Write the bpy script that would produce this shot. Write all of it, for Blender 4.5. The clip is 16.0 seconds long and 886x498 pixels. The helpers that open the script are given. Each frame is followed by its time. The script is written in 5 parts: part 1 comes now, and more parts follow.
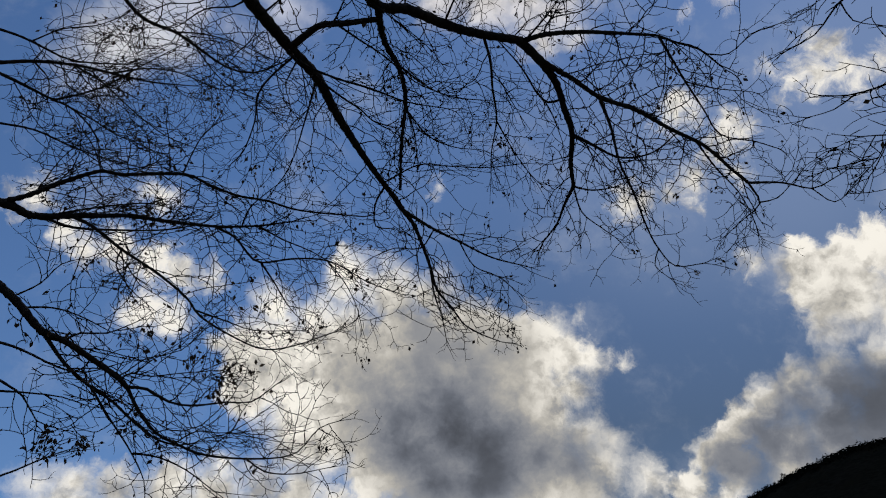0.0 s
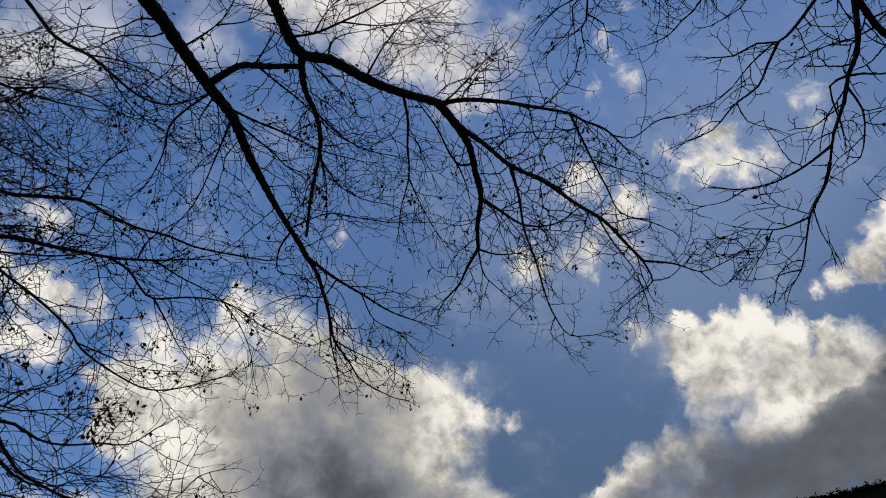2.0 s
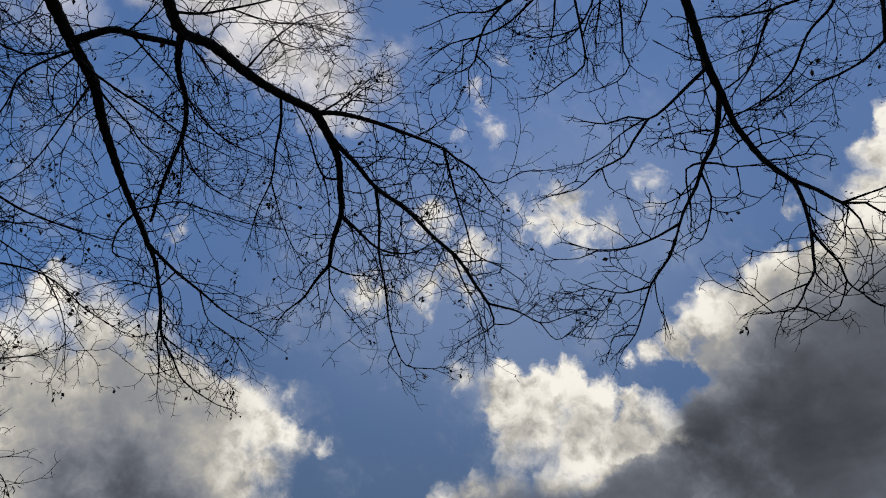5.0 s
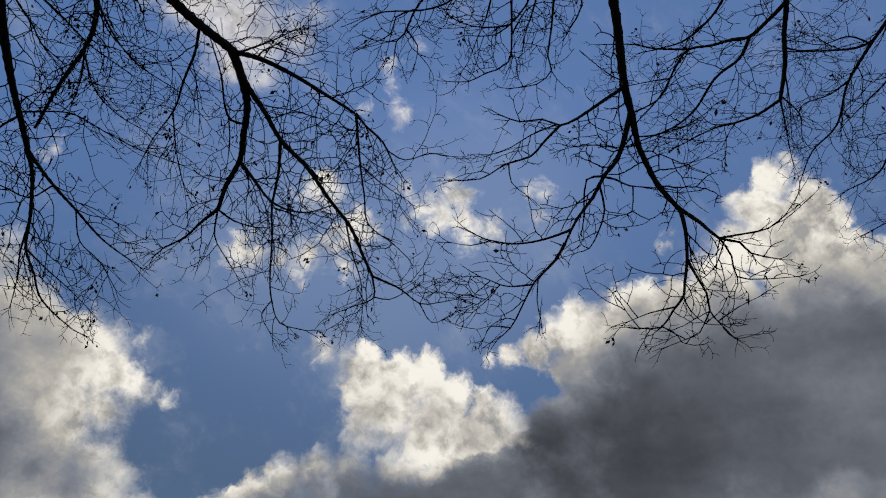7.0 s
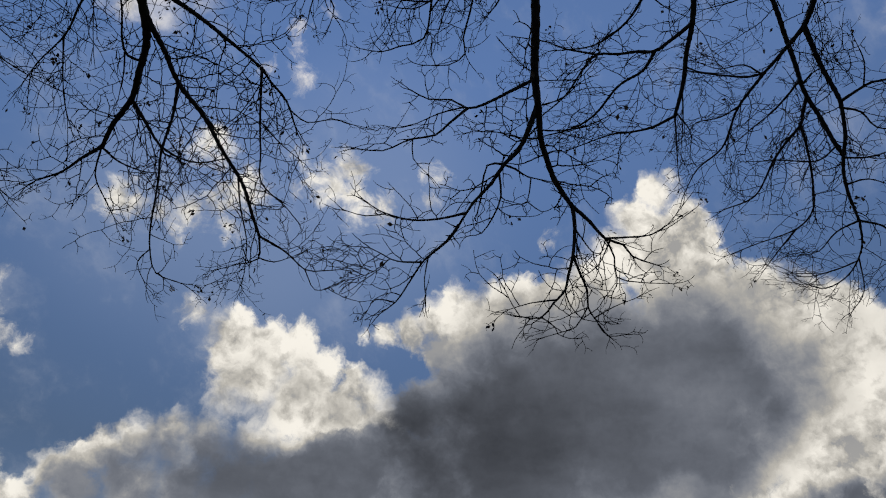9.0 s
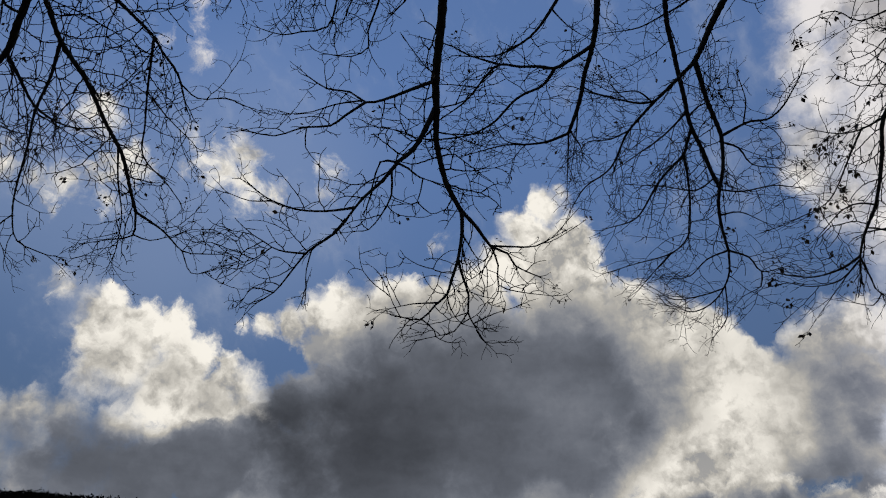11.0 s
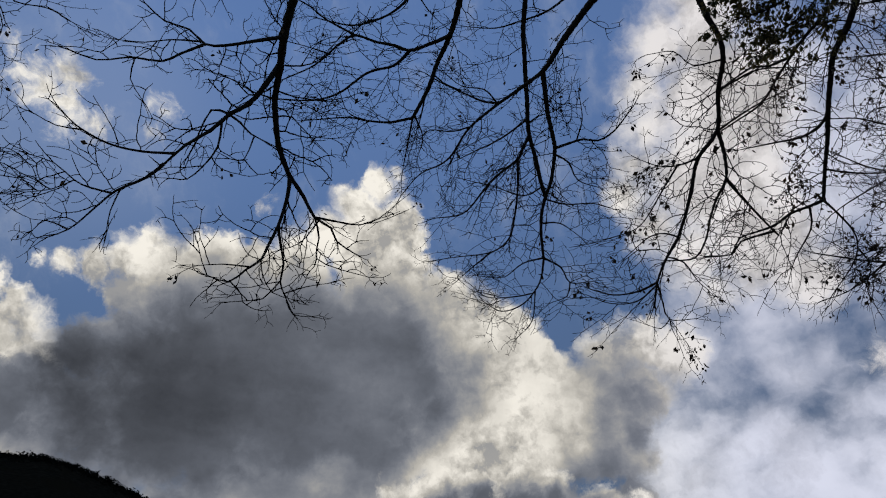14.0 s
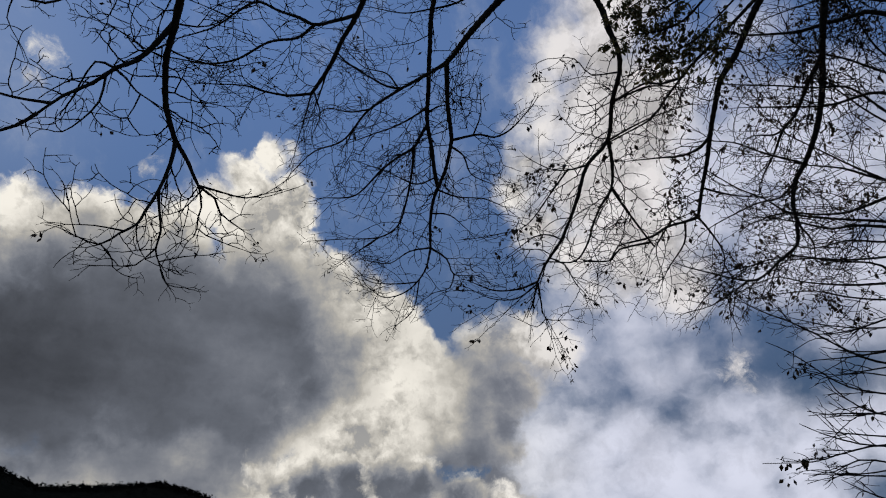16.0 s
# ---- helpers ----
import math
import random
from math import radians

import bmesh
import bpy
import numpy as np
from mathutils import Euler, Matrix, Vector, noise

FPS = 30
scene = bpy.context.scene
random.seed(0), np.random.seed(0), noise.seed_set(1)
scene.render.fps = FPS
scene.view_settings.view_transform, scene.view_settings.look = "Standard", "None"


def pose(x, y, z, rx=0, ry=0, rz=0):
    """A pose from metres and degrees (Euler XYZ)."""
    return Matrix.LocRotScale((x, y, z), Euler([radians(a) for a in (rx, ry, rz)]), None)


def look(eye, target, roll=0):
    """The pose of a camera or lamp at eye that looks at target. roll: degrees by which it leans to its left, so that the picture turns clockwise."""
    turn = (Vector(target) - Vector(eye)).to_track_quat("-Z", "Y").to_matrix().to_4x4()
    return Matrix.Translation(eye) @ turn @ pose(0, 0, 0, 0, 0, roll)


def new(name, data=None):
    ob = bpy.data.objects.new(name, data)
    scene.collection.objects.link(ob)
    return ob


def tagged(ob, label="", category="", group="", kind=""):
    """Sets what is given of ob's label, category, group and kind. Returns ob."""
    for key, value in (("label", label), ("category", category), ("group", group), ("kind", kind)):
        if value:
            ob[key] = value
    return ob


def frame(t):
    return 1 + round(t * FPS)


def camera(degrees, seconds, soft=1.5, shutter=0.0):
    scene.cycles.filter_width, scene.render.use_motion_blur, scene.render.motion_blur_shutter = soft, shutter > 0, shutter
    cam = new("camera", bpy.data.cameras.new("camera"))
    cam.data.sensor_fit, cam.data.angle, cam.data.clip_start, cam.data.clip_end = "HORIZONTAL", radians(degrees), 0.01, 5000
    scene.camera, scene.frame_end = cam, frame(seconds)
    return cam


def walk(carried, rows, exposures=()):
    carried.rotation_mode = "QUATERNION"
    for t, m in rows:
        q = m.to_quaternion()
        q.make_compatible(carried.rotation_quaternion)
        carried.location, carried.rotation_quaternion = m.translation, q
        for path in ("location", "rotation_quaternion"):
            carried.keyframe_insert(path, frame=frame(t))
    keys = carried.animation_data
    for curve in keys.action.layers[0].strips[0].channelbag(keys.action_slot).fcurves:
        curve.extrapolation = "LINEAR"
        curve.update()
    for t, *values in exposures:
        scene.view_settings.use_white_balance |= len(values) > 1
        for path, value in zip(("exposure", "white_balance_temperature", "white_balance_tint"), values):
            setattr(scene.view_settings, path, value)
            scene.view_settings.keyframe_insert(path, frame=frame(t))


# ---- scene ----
cam = camera(57.89, 16.0, soft=1.1)
PATH = [
    (0.0, (0.000, 0.000, 1.600), (0.000, 4.006, 4.592), -0.20),
    (0.5, (-0.005, 0.024, 1.616), (0.163, 3.987, 4.661), -0.24),
    (1.0, (-0.011, -0.013, 1.605), (0.301, 3.888, 4.716), 0.26),
    (1.5, (-0.025, -0.008, 1.617), (0.425, 3.825, 4.796), 0.10),
    (2.0, (-0.025, -0.026, 1.607), (0.581, 3.735, 4.846), -0.97),
    (2.5, (-0.023, -0.037, 1.603), (0.749, 3.655, 4.885), -1.85),
    (3.0, (-0.031, -0.020, 1.618), (0.886, 3.615, 4.927), -2.52),
    (3.5, (-0.046, -0.009, 1.622), (0.993, 3.572, 4.954), -2.48),
    (6.0, (-0.106, 0.053, 1.581), (1.749, 3.290, 4.910), 0.30),
    (6.5, (-0.125, 0.047, 1.549), (1.893, 3.210, 4.855), 1.00),
    (7.0, (-0.116, 0.072, 1.559), (2.058, 3.164, 4.833), 2.12),
    (7.5, (-0.112, 0.126, 1.580), (2.244, 3.129, 4.810), 2.42),
    (8.0, (-0.111, 0.123, 1.567), (2.396, 3.042, 4.760), 2.33),
    (8.5, (-0.102, 0.119, 1.557), (2.522, 2.941, 4.743), 2.27),
    (9.0, (-0.117, 0.110, 1.547), (2.638, 2.794, 4.741), 2.09),
    (11.5, (-0.072, 0.119, 1.588), (3.210, 2.133, 4.778), -0.03),
    (12.0, (-0.065, 0.121, 1.608), (3.312, 1.999, 4.780), -0.51),
    (12.5, (-0.058, 0.115, 1.601), (3.406, 1.860, 4.757), -0.49),
    (13.0, (-0.046, 0.113, 1.613), (3.509, 1.715, 4.743), -0.18),
    (13.5, (-0.040, 0.113, 1.615), (3.612, 1.534, 4.720), -0.29),
    (14.0, (-0.032, 0.115, 1.618), (3.706, 1.339, 4.704), -0.35),
    (14.5, (-0.049, 0.119, 1.614), (3.750, 1.155, 4.695), -0.94),
    (15.0, (-0.019, 0.102, 1.640), (3.838, 0.981, 4.698), -1.31),
    (15.5, (-0.034, 0.105, 1.628), (3.875, 0.834, 4.660), -1.32),
    (16.0, (-0.023, 0.107, 1.637), (3.935, 0.672, 4.640), -1.26),
]
walk(cam, [(t, look(eye, target, roll)) for t, eye, target, roll in PATH])

# ---- world ----
world = bpy.data.worlds.new("sky")
scene.world = world
world.use_nodes = True
SUN_AZ, SUN_EL = 38.0, 60.0


def heading(az, el):
    """The way to a place in the sky: degrees clockwise from +y, and above the horizon."""
    a, e = radians(az), radians(el)
    return Vector((math.sin(a) * math.cos(e), math.cos(a) * math.cos(e), math.sin(e)))


class Net:
    """Short calls for building a node tree."""

    def __init__(self, tree):
        self.tree = tree
        tree.nodes.clear()

    def node(self, kind, **settings):
        n = self.tree.nodes.new(kind)
        for key, value in settings.items():
            setattr(n, key, value)
        return n

    def put(self, socket, value):
        if isinstance(value, bpy.types.NodeSocket):
            self.tree.links.new(value, socket)
        elif value is not None:
            socket.default_value = value

    def math(self, op, a, b=None, c=None, clamp=False):
        n = self.node("ShaderNodeMath", operation=op, use_clamp=clamp)
        for socket, value in zip(n.inputs, (a, b, c)):
            self.put(socket, value)
        return n.outputs[0]

    def vec(self, op, a, b=None, scale=None):
        n = self.node("ShaderNodeVectorMath", operation=op)
        self.put(n.inputs[0], a)
        self.put(n.inputs[1], b)
        if scale is not None:
            self.put(n.inputs["Scale"], scale)
        return n.outputs["Value"] if op in ("DISTANCE", "DOT_PRODUCT", "LENGTH") else n.outputs["Vector"]

    def noise(self, vector, scale, detail=5.0, rough=0.55, out="Fac", distortion=0.0):
        n = self.node("ShaderNodeTexNoise")
        self.put(n.inputs["Vector"], vector)
        n.inputs["Scale"].default_value, n.inputs["Detail"].default_value = scale, detail
        n.inputs["Roughness"].default_value, n.inputs["Distortion"].default_value = rough, distortion
        return n.outputs[out]

    def span(self, value, low, high, to_low=0.0, to_high=1.0, kind="SMOOTHSTEP"):
        n = self.node("ShaderNodeMapRange", interpolation_type=kind)
        self.put(n.inputs[0], value)
        for socket, number in zip(n.inputs[1:5], (low, high, to_low, to_high)):
            self.put(socket, number)
        return n.outputs[0]

    def mix(self, fac, a, b, blend="MIX"):
        n = self.node("ShaderNodeMix", data_type="RGBA", blend_type=blend)
        self.put(n.inputs[0], fac)
        self.put(n.inputs[6], a)
        self.put(n.inputs[7], b)
        return n.outputs[2]


# Puffs that the clouds are made of: azimuth, height above the horizon, radius, in degrees.
west_cumulus = [
    (-8, 34.5, 2), (-4.6, 33.5, 2.4), (-0.9, 33.2, 1.9), (-10.5, 31.4, 1.9), (-14, 31.8, 1.5), (-16, 29, 1.9),
    (-12.8, 28.2, 3.5), (-8.4, 28.5, 4.3), (-3, 28.7, 4.4), (2.1, 29.5, 3.7), (5.2, 28.3, 3.6), (7.8, 29.7, 2.5),
    (9.8, 29, 1.6), (11.7, 28.2, 1.1), (13.1, 28.1, 0.7), (14.2, 27.9, 0.5), (-15, 26, 2.3), (-9.7, 24.2, 4),
    (-3.7, 24, 4.7), (2.4, 24.4, 4.3), (7.2, 25.4, 2.7), (10.2, 26.4, 1.4), (6.1, 22, 3.8), (10.6, 23.5, 1.5),
    (12.6, 22.6, 0.9), (11.3, 21, 2.2), (14.8, 20, 1.5), (17.1, 19.1, 1.1), (0.6, 20.3, 4.5), (-5.6, 20.6, 2.1),
]
west_cumulus += [
    (8.8, 19.7, 3.4),
]
west_low_cumulus = [
    (-27.6, 18.1, 1.2), (-25.3, 18.5, 1.5), (-22.8, 18.5, 2), (-19.6, 19.1, 2.1), (-16.3, 19.3, 2.2), (-13.2, 19.7, 1.8),
    (-10.4, 19.9, 1.7), (-7.6, 19.6, 1.3), (-25.7, 16.1, 2.9), (-18.7, 16.6, 3.1), (-11.3, 17.1, 3.2), (19.7, 18.1, 1),
]
top_cumulus = [
    (-4.7, 57, 3), (2.2, 57.3, 3.9), (9.4, 57.3, 2.4), (5.4, 54.5, 2.8), (9.5, 53.8, 2.5), (12.4, 52.7, 1.8),
    (10.8, 51.1, 1.4), (14.1, 53.4, 1.4), (17, 54.1, 1.1), (14.6, 50.8, 0.8), (-10.4, 57.2, 2.7), (0.1, 54.1, 1.9),
    (-4.4, 60.4, 4.3), (6.2, 61.2, 4), (18.8, 55.7, 0.5),
]
sunlit_cumulus = [
    (28.6, 32.5, 1.7), (31.1, 31.7, 2), (33.9, 31.8, 1.8), (36.3, 30.6, 1.7), (38.6, 29.7, 1.4), (40.4, 28.9, 1.5),
    (28.9, 30.6, 1.8), (31.3, 29.2, 2.7), (34.6, 28.2, 2.7), (37.7, 27.1, 2.3), (40.8, 27.1, 2.3), (29.7, 27.4, 1.2),
    (25, 33.3, 0.4), (25.8, 32.9, 0.4),
]
low_band = [
    (19.2, 21.5, 0.8), (21.2, 22.5, 1.3), (23.8, 23.5, 1.5), (26.5, 23.8, 1.6), (29.4, 23.6, 1.6), (24.5, 20.6, 2.1),
    (21, 20, 1.3), (25.4, 24.2, 1.6), (23.2, 23.2, 1.3), (21.3, 22.3, 0.8), (28.4, 24.1, 1.9), (32.2, 24.7, 1.9),
    (36.5, 24.5, 2.3), (40.7, 24.5, 2.6), (27.8, 22.5, 2.1), (30.8, 22.4, 2.2), (24.9, 21.5, 1.7), (18.8, 21.1, 1.1),
    (20.4, 21.8, 1.3), (22.2, 22.9, 1.4), (24.5, 24.1, 1.6), (26.3, 24.7, 1.4), (29, 24, 1.5), (24, 21, 2.1),
    (20.6, 20.1, 1.3), (27.6, 21.6, 2.1), (18, 19.2, 0.7),
]
band_fill = [
    (46.3, 21.4, 1.9), (48.7, 20.3, 2), (52, 19.7, 2), (27.4, 20.8, 2.2), (24.6, 21.3, 1.6), (21.9, 20.2, 0.9),
    (30.2, 20.8, 2.3), (31, 22.7, 2.3), (34.6, 22.7, 2.9), (38.4, 23.6, 3), (41.7, 24.5, 3.2), (34.3, 20.2, 3),
    (41.3, 21.2, 4.2),
]
bank_wing = [
    (39.3, 33, 0.5), (41.3, 33.2, 0.8), (43.4, 33.6, 1.3), (45.3, 34.5, 1.5), (46.5, 35.9, 1.3), (47.8, 34.6, 2.2),
    (46.1, 32.5, 1.6), (50.2, 35.4, 1.9), (52.7, 35.8, 2.1), (55.6, 35.3, 2.3), (59.1, 36.3, 2.3), (61.7, 38.8, 1.9),
    (63.8, 40.6, 1.9), (65.8, 42.3, 1.4), (67, 43.2, 0.9), (67.4, 40.5, 1.8), (65.8, 38.3, 3.4), (69, 38.8, 1.4),
    (67.1, 35.4, 3.8), (71.1, 35.1, 1.7),
]
bank_body = [
    (44.2, 27.9, 2.4), (47.9, 28.6, 3.1), (52.5, 30.2, 5.1), (59.3, 30.7, 5.8), (65.9, 30.1, 5.6), (44.6, 24.3, 3.4),
    (50.1, 24.5, 5), (56.5, 24.4, 5.6), (64.6, 23.9, 5.4), (71.1, 32.5, 4.3), (74.1, 33.8, 2), (76.2, 32.3, 2.1),
    (78.1, 30.9, 1.9), (72.6, 27.7, 5.7), (78.7, 26.2, 4.8), (83.4, 25.5, 3.9), (85.2, 30, 1.8), (87.8, 30.2, 1.9),
    (90.3, 29.3, 2.1), (87.1, 27, 2.4), (54.3, 28.1, 7), (61.8, 21.8, 7.1), (70.9, 34.2, 2.4), (74.9, 32.8, 2.4),
    (77.3, 32.1, 2.2), (78.8, 28.9, 2.8), (85.2, 29.6, 2.2), (83.2, 25.7, 4.3), (75.8, 24.2, 4.6),
]
bank_base = [
    (55.5, 17.6, 4.9), (67.6, 16.9, 5.3), (78.1, 17.9, 4.8), (72.4, 19.6, 3.7), (85.4, 18.9, 2.6), (85.6, 22.6, 1.9),
]
east_cumulus = [
    (95.5, 49.8, 2.7), (92.2, 47.3, 2), (92, 44.8, 2.3), (90.1, 42.6, 1.8), (89.2, 40.4, 1.8), (90.9, 38.1, 2.2),
    (93.5, 35.8, 2.6), (99, 49.7, 3.2), (99.8, 44.9, 5), (97.5, 40.5, 5.1), (98.9, 35.8, 4.1), (101.3, 32.6, 2.7),
    (101.2, 52.4, 3.3), (94.5, 33.2, 1.6),
]
front_cloud = [
    (67.8, 21.1, 0.8), (69.1, 20.6, 1.3), (71.5, 20.7, 1.6), (74.3, 21.2, 1.5), (77.2, 21.2, 1.6), (79.7, 21.6, 1.2),
    (74, 19, 2.2), (78.9, 19.4, 2.3), (82.9, 19.3, 1.9), (86.2, 19, 1.4),
]
top_wisp = [
    (-30, 48.7, 2.7), (-27.2, 49, 1.8), (-25.7, 50.8, 1.7), (-23, 50, 0.9), (-17.5, 52.4, 1.2), (-32.3, 46.4, 2.5),
]
east_low = [
    (89, 22.8, 2.3), (93, 21.3, 2.6), (97.6, 20.5, 2.5), (102.1, 19.8, 2.6), (106.5, 19.6, 2.2), (109.4, 19.8, 2),
    (99.7, 17.8, 3.2), (106.7, 16.8, 3), (92.1, 18.5, 2.9), (111.6, 20.1, 1.9), (104.3, 22.1, 1.4),
]
east_veil = [
    (91.5, 29.2, 2.6), (89, 26.2, 2.3), (97.7, 26.5, 1.7), (100.8, 27.2, 0.7), (94.9, 23, 2.8), (100.6, 21.6, 2.7),
    (90.5, 21.5, 3.4), (96.3, 19.9, 3.3), (102, 19.3, 3.1), (106.4, 19.3, 2.5), (109.7, 20.8, 2), (112, 22.1, 1.6),
    (91.9, 31.5, 2), (96.5, 31.4, 2.1), (100.7, 30.4, 1.7),
]
east_haze = [
    (105.7, 39.3, 5.2), (107, 45.3, 2.9), (112.7, 38.9, 4.6), (110.4, 33.3, 4.6), (115.4, 35.3, 4.8), (116.9, 41, 3),
    (115.1, 30, 3.7), (104.4, 29.7, 1.5), (111.6, 28, 1.7), (119, 37.5, 3), (113.2, 47, 1.4),
]
west_tuft = [
    (-29.2, 33.2, 1.2), (-26.8, 33.8, 1.3), (-24.1, 33.4, 1.4), (-21.8, 33.1, 1.3), (-19.5, 33.1, 0.9), (-24, 30, 1.5),
    (-21.3, 29.6, 1.3), (-33.8, 35.4, 1), (-25.1, 37.9, 1.1), (-30.8, 34, 0.8),
]
middle_tuft = [
    (22.4, 44.1, 1.2), (23.9, 43.6, 1), (21.5, 43.4, 0.7), (26.2, 41.9, 0.9), (27.6, 41.3, 0.6), (16.6, 38.7, 0.8),
    (18.3, 38.8, 0.8), (20.1, 38.5, 0.6), (21.8, 38, 0.6), (23.3, 39.2, 0.9), (24.9, 40.2, 0.9), (26.2, 39.1, 0.9),
    (24.5, 41, 0.5),
]
diagonal_tuft = [
    (35.4, 44.7, 0.6), (35, 43.8, 0.9), (36.7, 43.2, 1), (38.2, 42.4, 0.7), (37.3, 41.5, 0.6), (32.8, 43.6, 0.7),
    (31.4, 44.3, 0.4), (39.3, 42.6, 0.5), (33.9, 44.1, 0.6), (32.3, 43.2, 0.5), (33.9, 43, 0.5), (36.8, 43.8, 0.8),
    (39.2, 42.3, 0.8), (37.6, 42, 0.6),
]
streak_tuft = [
    (29, 52.2, 0.2), (29.5, 51.1, 0.2), (30.2, 50.1, 0.2), (26.5, 50.4, 0.2), (31.2, 54.9, 0.2), (28.6, 54.1, 0.2),
    (44.1, 43.1, 0.2), (-0.7, 41.2, 0.2), (11, 31.3, 0.3), (11.5, 31.8, 0.2), (55.6, 40, 0.2),
]
scrap_tuft = [
    (104.2, 26.2, 0.5), (104.6, 24.7, 0.4), (43.6, 44.9, 0.2), (45.1, 44.5, 0.2), (25.4, 33, 0.3),
]
a_grey = [
    (-5.9, 28.1, 2.1), (-1.5, 28.8, 2.9), (2.6, 28.3, 2.6), (1, 25.7, 2.9), (-4.1, 24.7, 2.3), (4.9, 29.3, 1.8),
    (-2.1, 31.1, 1.4),
]
a_dark = [
    (-3, 22.4, 2.6), (0.7, 23.3, 2.7), (4.1, 22.9, 2.7), (7.2, 22.2, 2.2), (9.7, 21.2, 1.6), (-0.9, 20.8, 2.5),
    (3.7, 20.9, 2.6),
]
west_low_grey = [
    (-21.5, 17.5, 1.4), (-16, 18, 1.4), (-10.7, 18.5, 1.3),
]
band_grey = [
    (24.9, 22.3, 0.9), (27.8, 22.6, 0.9), (30.3, 22.6, 1.1), (22.5, 21.1, 0.6), (29.8, 20.7, 1.4), (25.9, 20.6, 1),
    (26.5, 23, 1.1), (29.7, 23.6, 1.3), (33.9, 24, 1.1), (37.7, 24.3, 1.3), (40.3, 24.9, 1.2), (24.2, 22.2, 0.7),
    (20.4, 20.7, 0.7), (22.9, 21.9, 1), (26.1, 23, 1), (30, 23, 1.1), (22.2, 19.7, 1), (27.8, 20.9, 1.7),
]
band_foot = [
    (30.3, 22.6, 1.9), (33.9, 22.4, 2.3), (38.1, 23.4, 2.4), (40.4, 23.4, 2), (37.6, 21.1, 3.1),
]
band_dark = [
    (23.7, 22.6, 0.5), (27.9, 22, 1), (32.1, 22.9, 1.1), (35.6, 23.7, 1.3), (38.2, 23.5, 1.1),
]
bank_grey = [
    (44, 27.5, 2.8), (48.8, 28.7, 2.9), (51.1, 31, 3), (54.9, 31.7, 3.7), (60.8, 31.8, 4.2), (65.8, 32, 3.4),
    (66.8, 28.5, 4), (60.1, 26.1, 5.6), (52.3, 25.6, 6.1), (44.6, 24.3, 3.1), (66.7, 24, 2.9), (66.3, 31.2, 4.4),
    (69.7, 28.7, 3.1), (57.1, 26.3, 4.4), (65.8, 25.8, 3.9), (84.2, 25.4, 2.1), (84, 22.1, 2.8), (81.6, 21.8, 2.1),
    (84.6, 28.2, 1.1), (46.2, 21.7, 2.3), (48.7, 20.4, 2.3), (52.1, 19.6, 2.3), (42.2, 22.1, 2.1), (44.8, 21.5, 2.1),
    (39.5, 22.3, 1.7), (52, 29.1, 4.1), (57.7, 30.3, 4.4), (63.2, 31.1, 4.2), (67.6, 31.6, 2.3), (53.7, 24, 3.7),
]
bank_grey += [
    (61.1, 25.1, 3.6), (67, 26.8, 2.3), (85.9, 27.2, 1.8), (86.1, 24.1, 1.7), (85.5, 20.7, 1.9),
]
bank_mid = [
    (44, 27.3, 2.6), (48.8, 28.5, 3.1), (52, 30.2, 3.5), (57.1, 30.8, 3.9), (46.3, 24, 3.4), (52.3, 24.8, 5.3),
    (58.9, 26.9, 4.6), (46.2, 24.6, 2.6), (51, 26.1, 3.1), (59.7, 26.7, 3.1),
]
bank_deep = [
    (43.8, 27.1, 2.6), (47.5, 28.6, 2.2), (50.2, 28.3, 2.3), (46.2, 25.5, 2.9), (50.1, 25.6, 2.7), (53.7, 27.1, 1.9),
]
front_grey = [
    (69.5, 19.9, 1), (71.9, 20.3, 1.3), (74.7, 20.5, 1.4), (77.6, 20.5, 1.4), (79.9, 20.8, 0.9), (74.8, 19, 1.9),
    (79.3, 19.4, 1.7), (82.9, 19.3, 1.3),
]
east_grey = [
    (96.8, 40.8, 1.7), (93.8, 34, 1.4), (100.2, 40.8, 1.9), (97.2, 43.3, 1.2), (91.4, 28.4, 1.2), (86.7, 25.6, 1.6),
]
bank_half = [
    (71.9, 31.9, 1.8), (74.1, 29.6, 1.9), (77.7, 30.7, 1.4), (71.2, 26.4, 2.1), (74.9, 27.2, 1.4), (72.9, 32.3, 1.6),
    (80.9, 29.7, 1.3), (87.8, 29.1, 1.4), (88.3, 26, 1.4), (70.9, 35, 1.2), (73.2, 29.6, 1.6), (82.4, 28.5, 1.6),
]
bank_low = [
    (39.5, 21.5, 2), (42.2, 22, 2.2), (45.2, 21.6, 2.1), (53.9, 20.8, 3), (60, 21.3, 3.5), (65.6, 22.2, 2.9),
    (62.3, 19, 3.5), (68.7, 23.2, 1.5), (51.4, 22.7, 3), (58.1, 22.5, 3.4), (64.8, 22.8, 3),
]
sunlit_grey = [
    (31.2, 30.7, 0.7), (34.5, 29.5, 0.9), (37.7, 28.1, 1), (29.8, 28.5, 0.5), (32.8, 27.3, 0.8), (39.9, 27.9, 0.6),
]
BACK = west_cumulus + west_low_cumulus + top_cumulus + sunlit_cumulus + east_cumulus
BACK += [(180, 35, 9), (225, 28, 12), (275, 40, 8), (310, 25, 9), (150, 25, 10)]
FRONT = low_band + band_fill + bank_wing + bank_body + bank_base
THIN = top_wisp + east_veil + east_haze
LOW_THIN = east_low
TUFT = west_tuft + middle_tuft + diagonal_tuft + streak_tuft + scrap_tuft
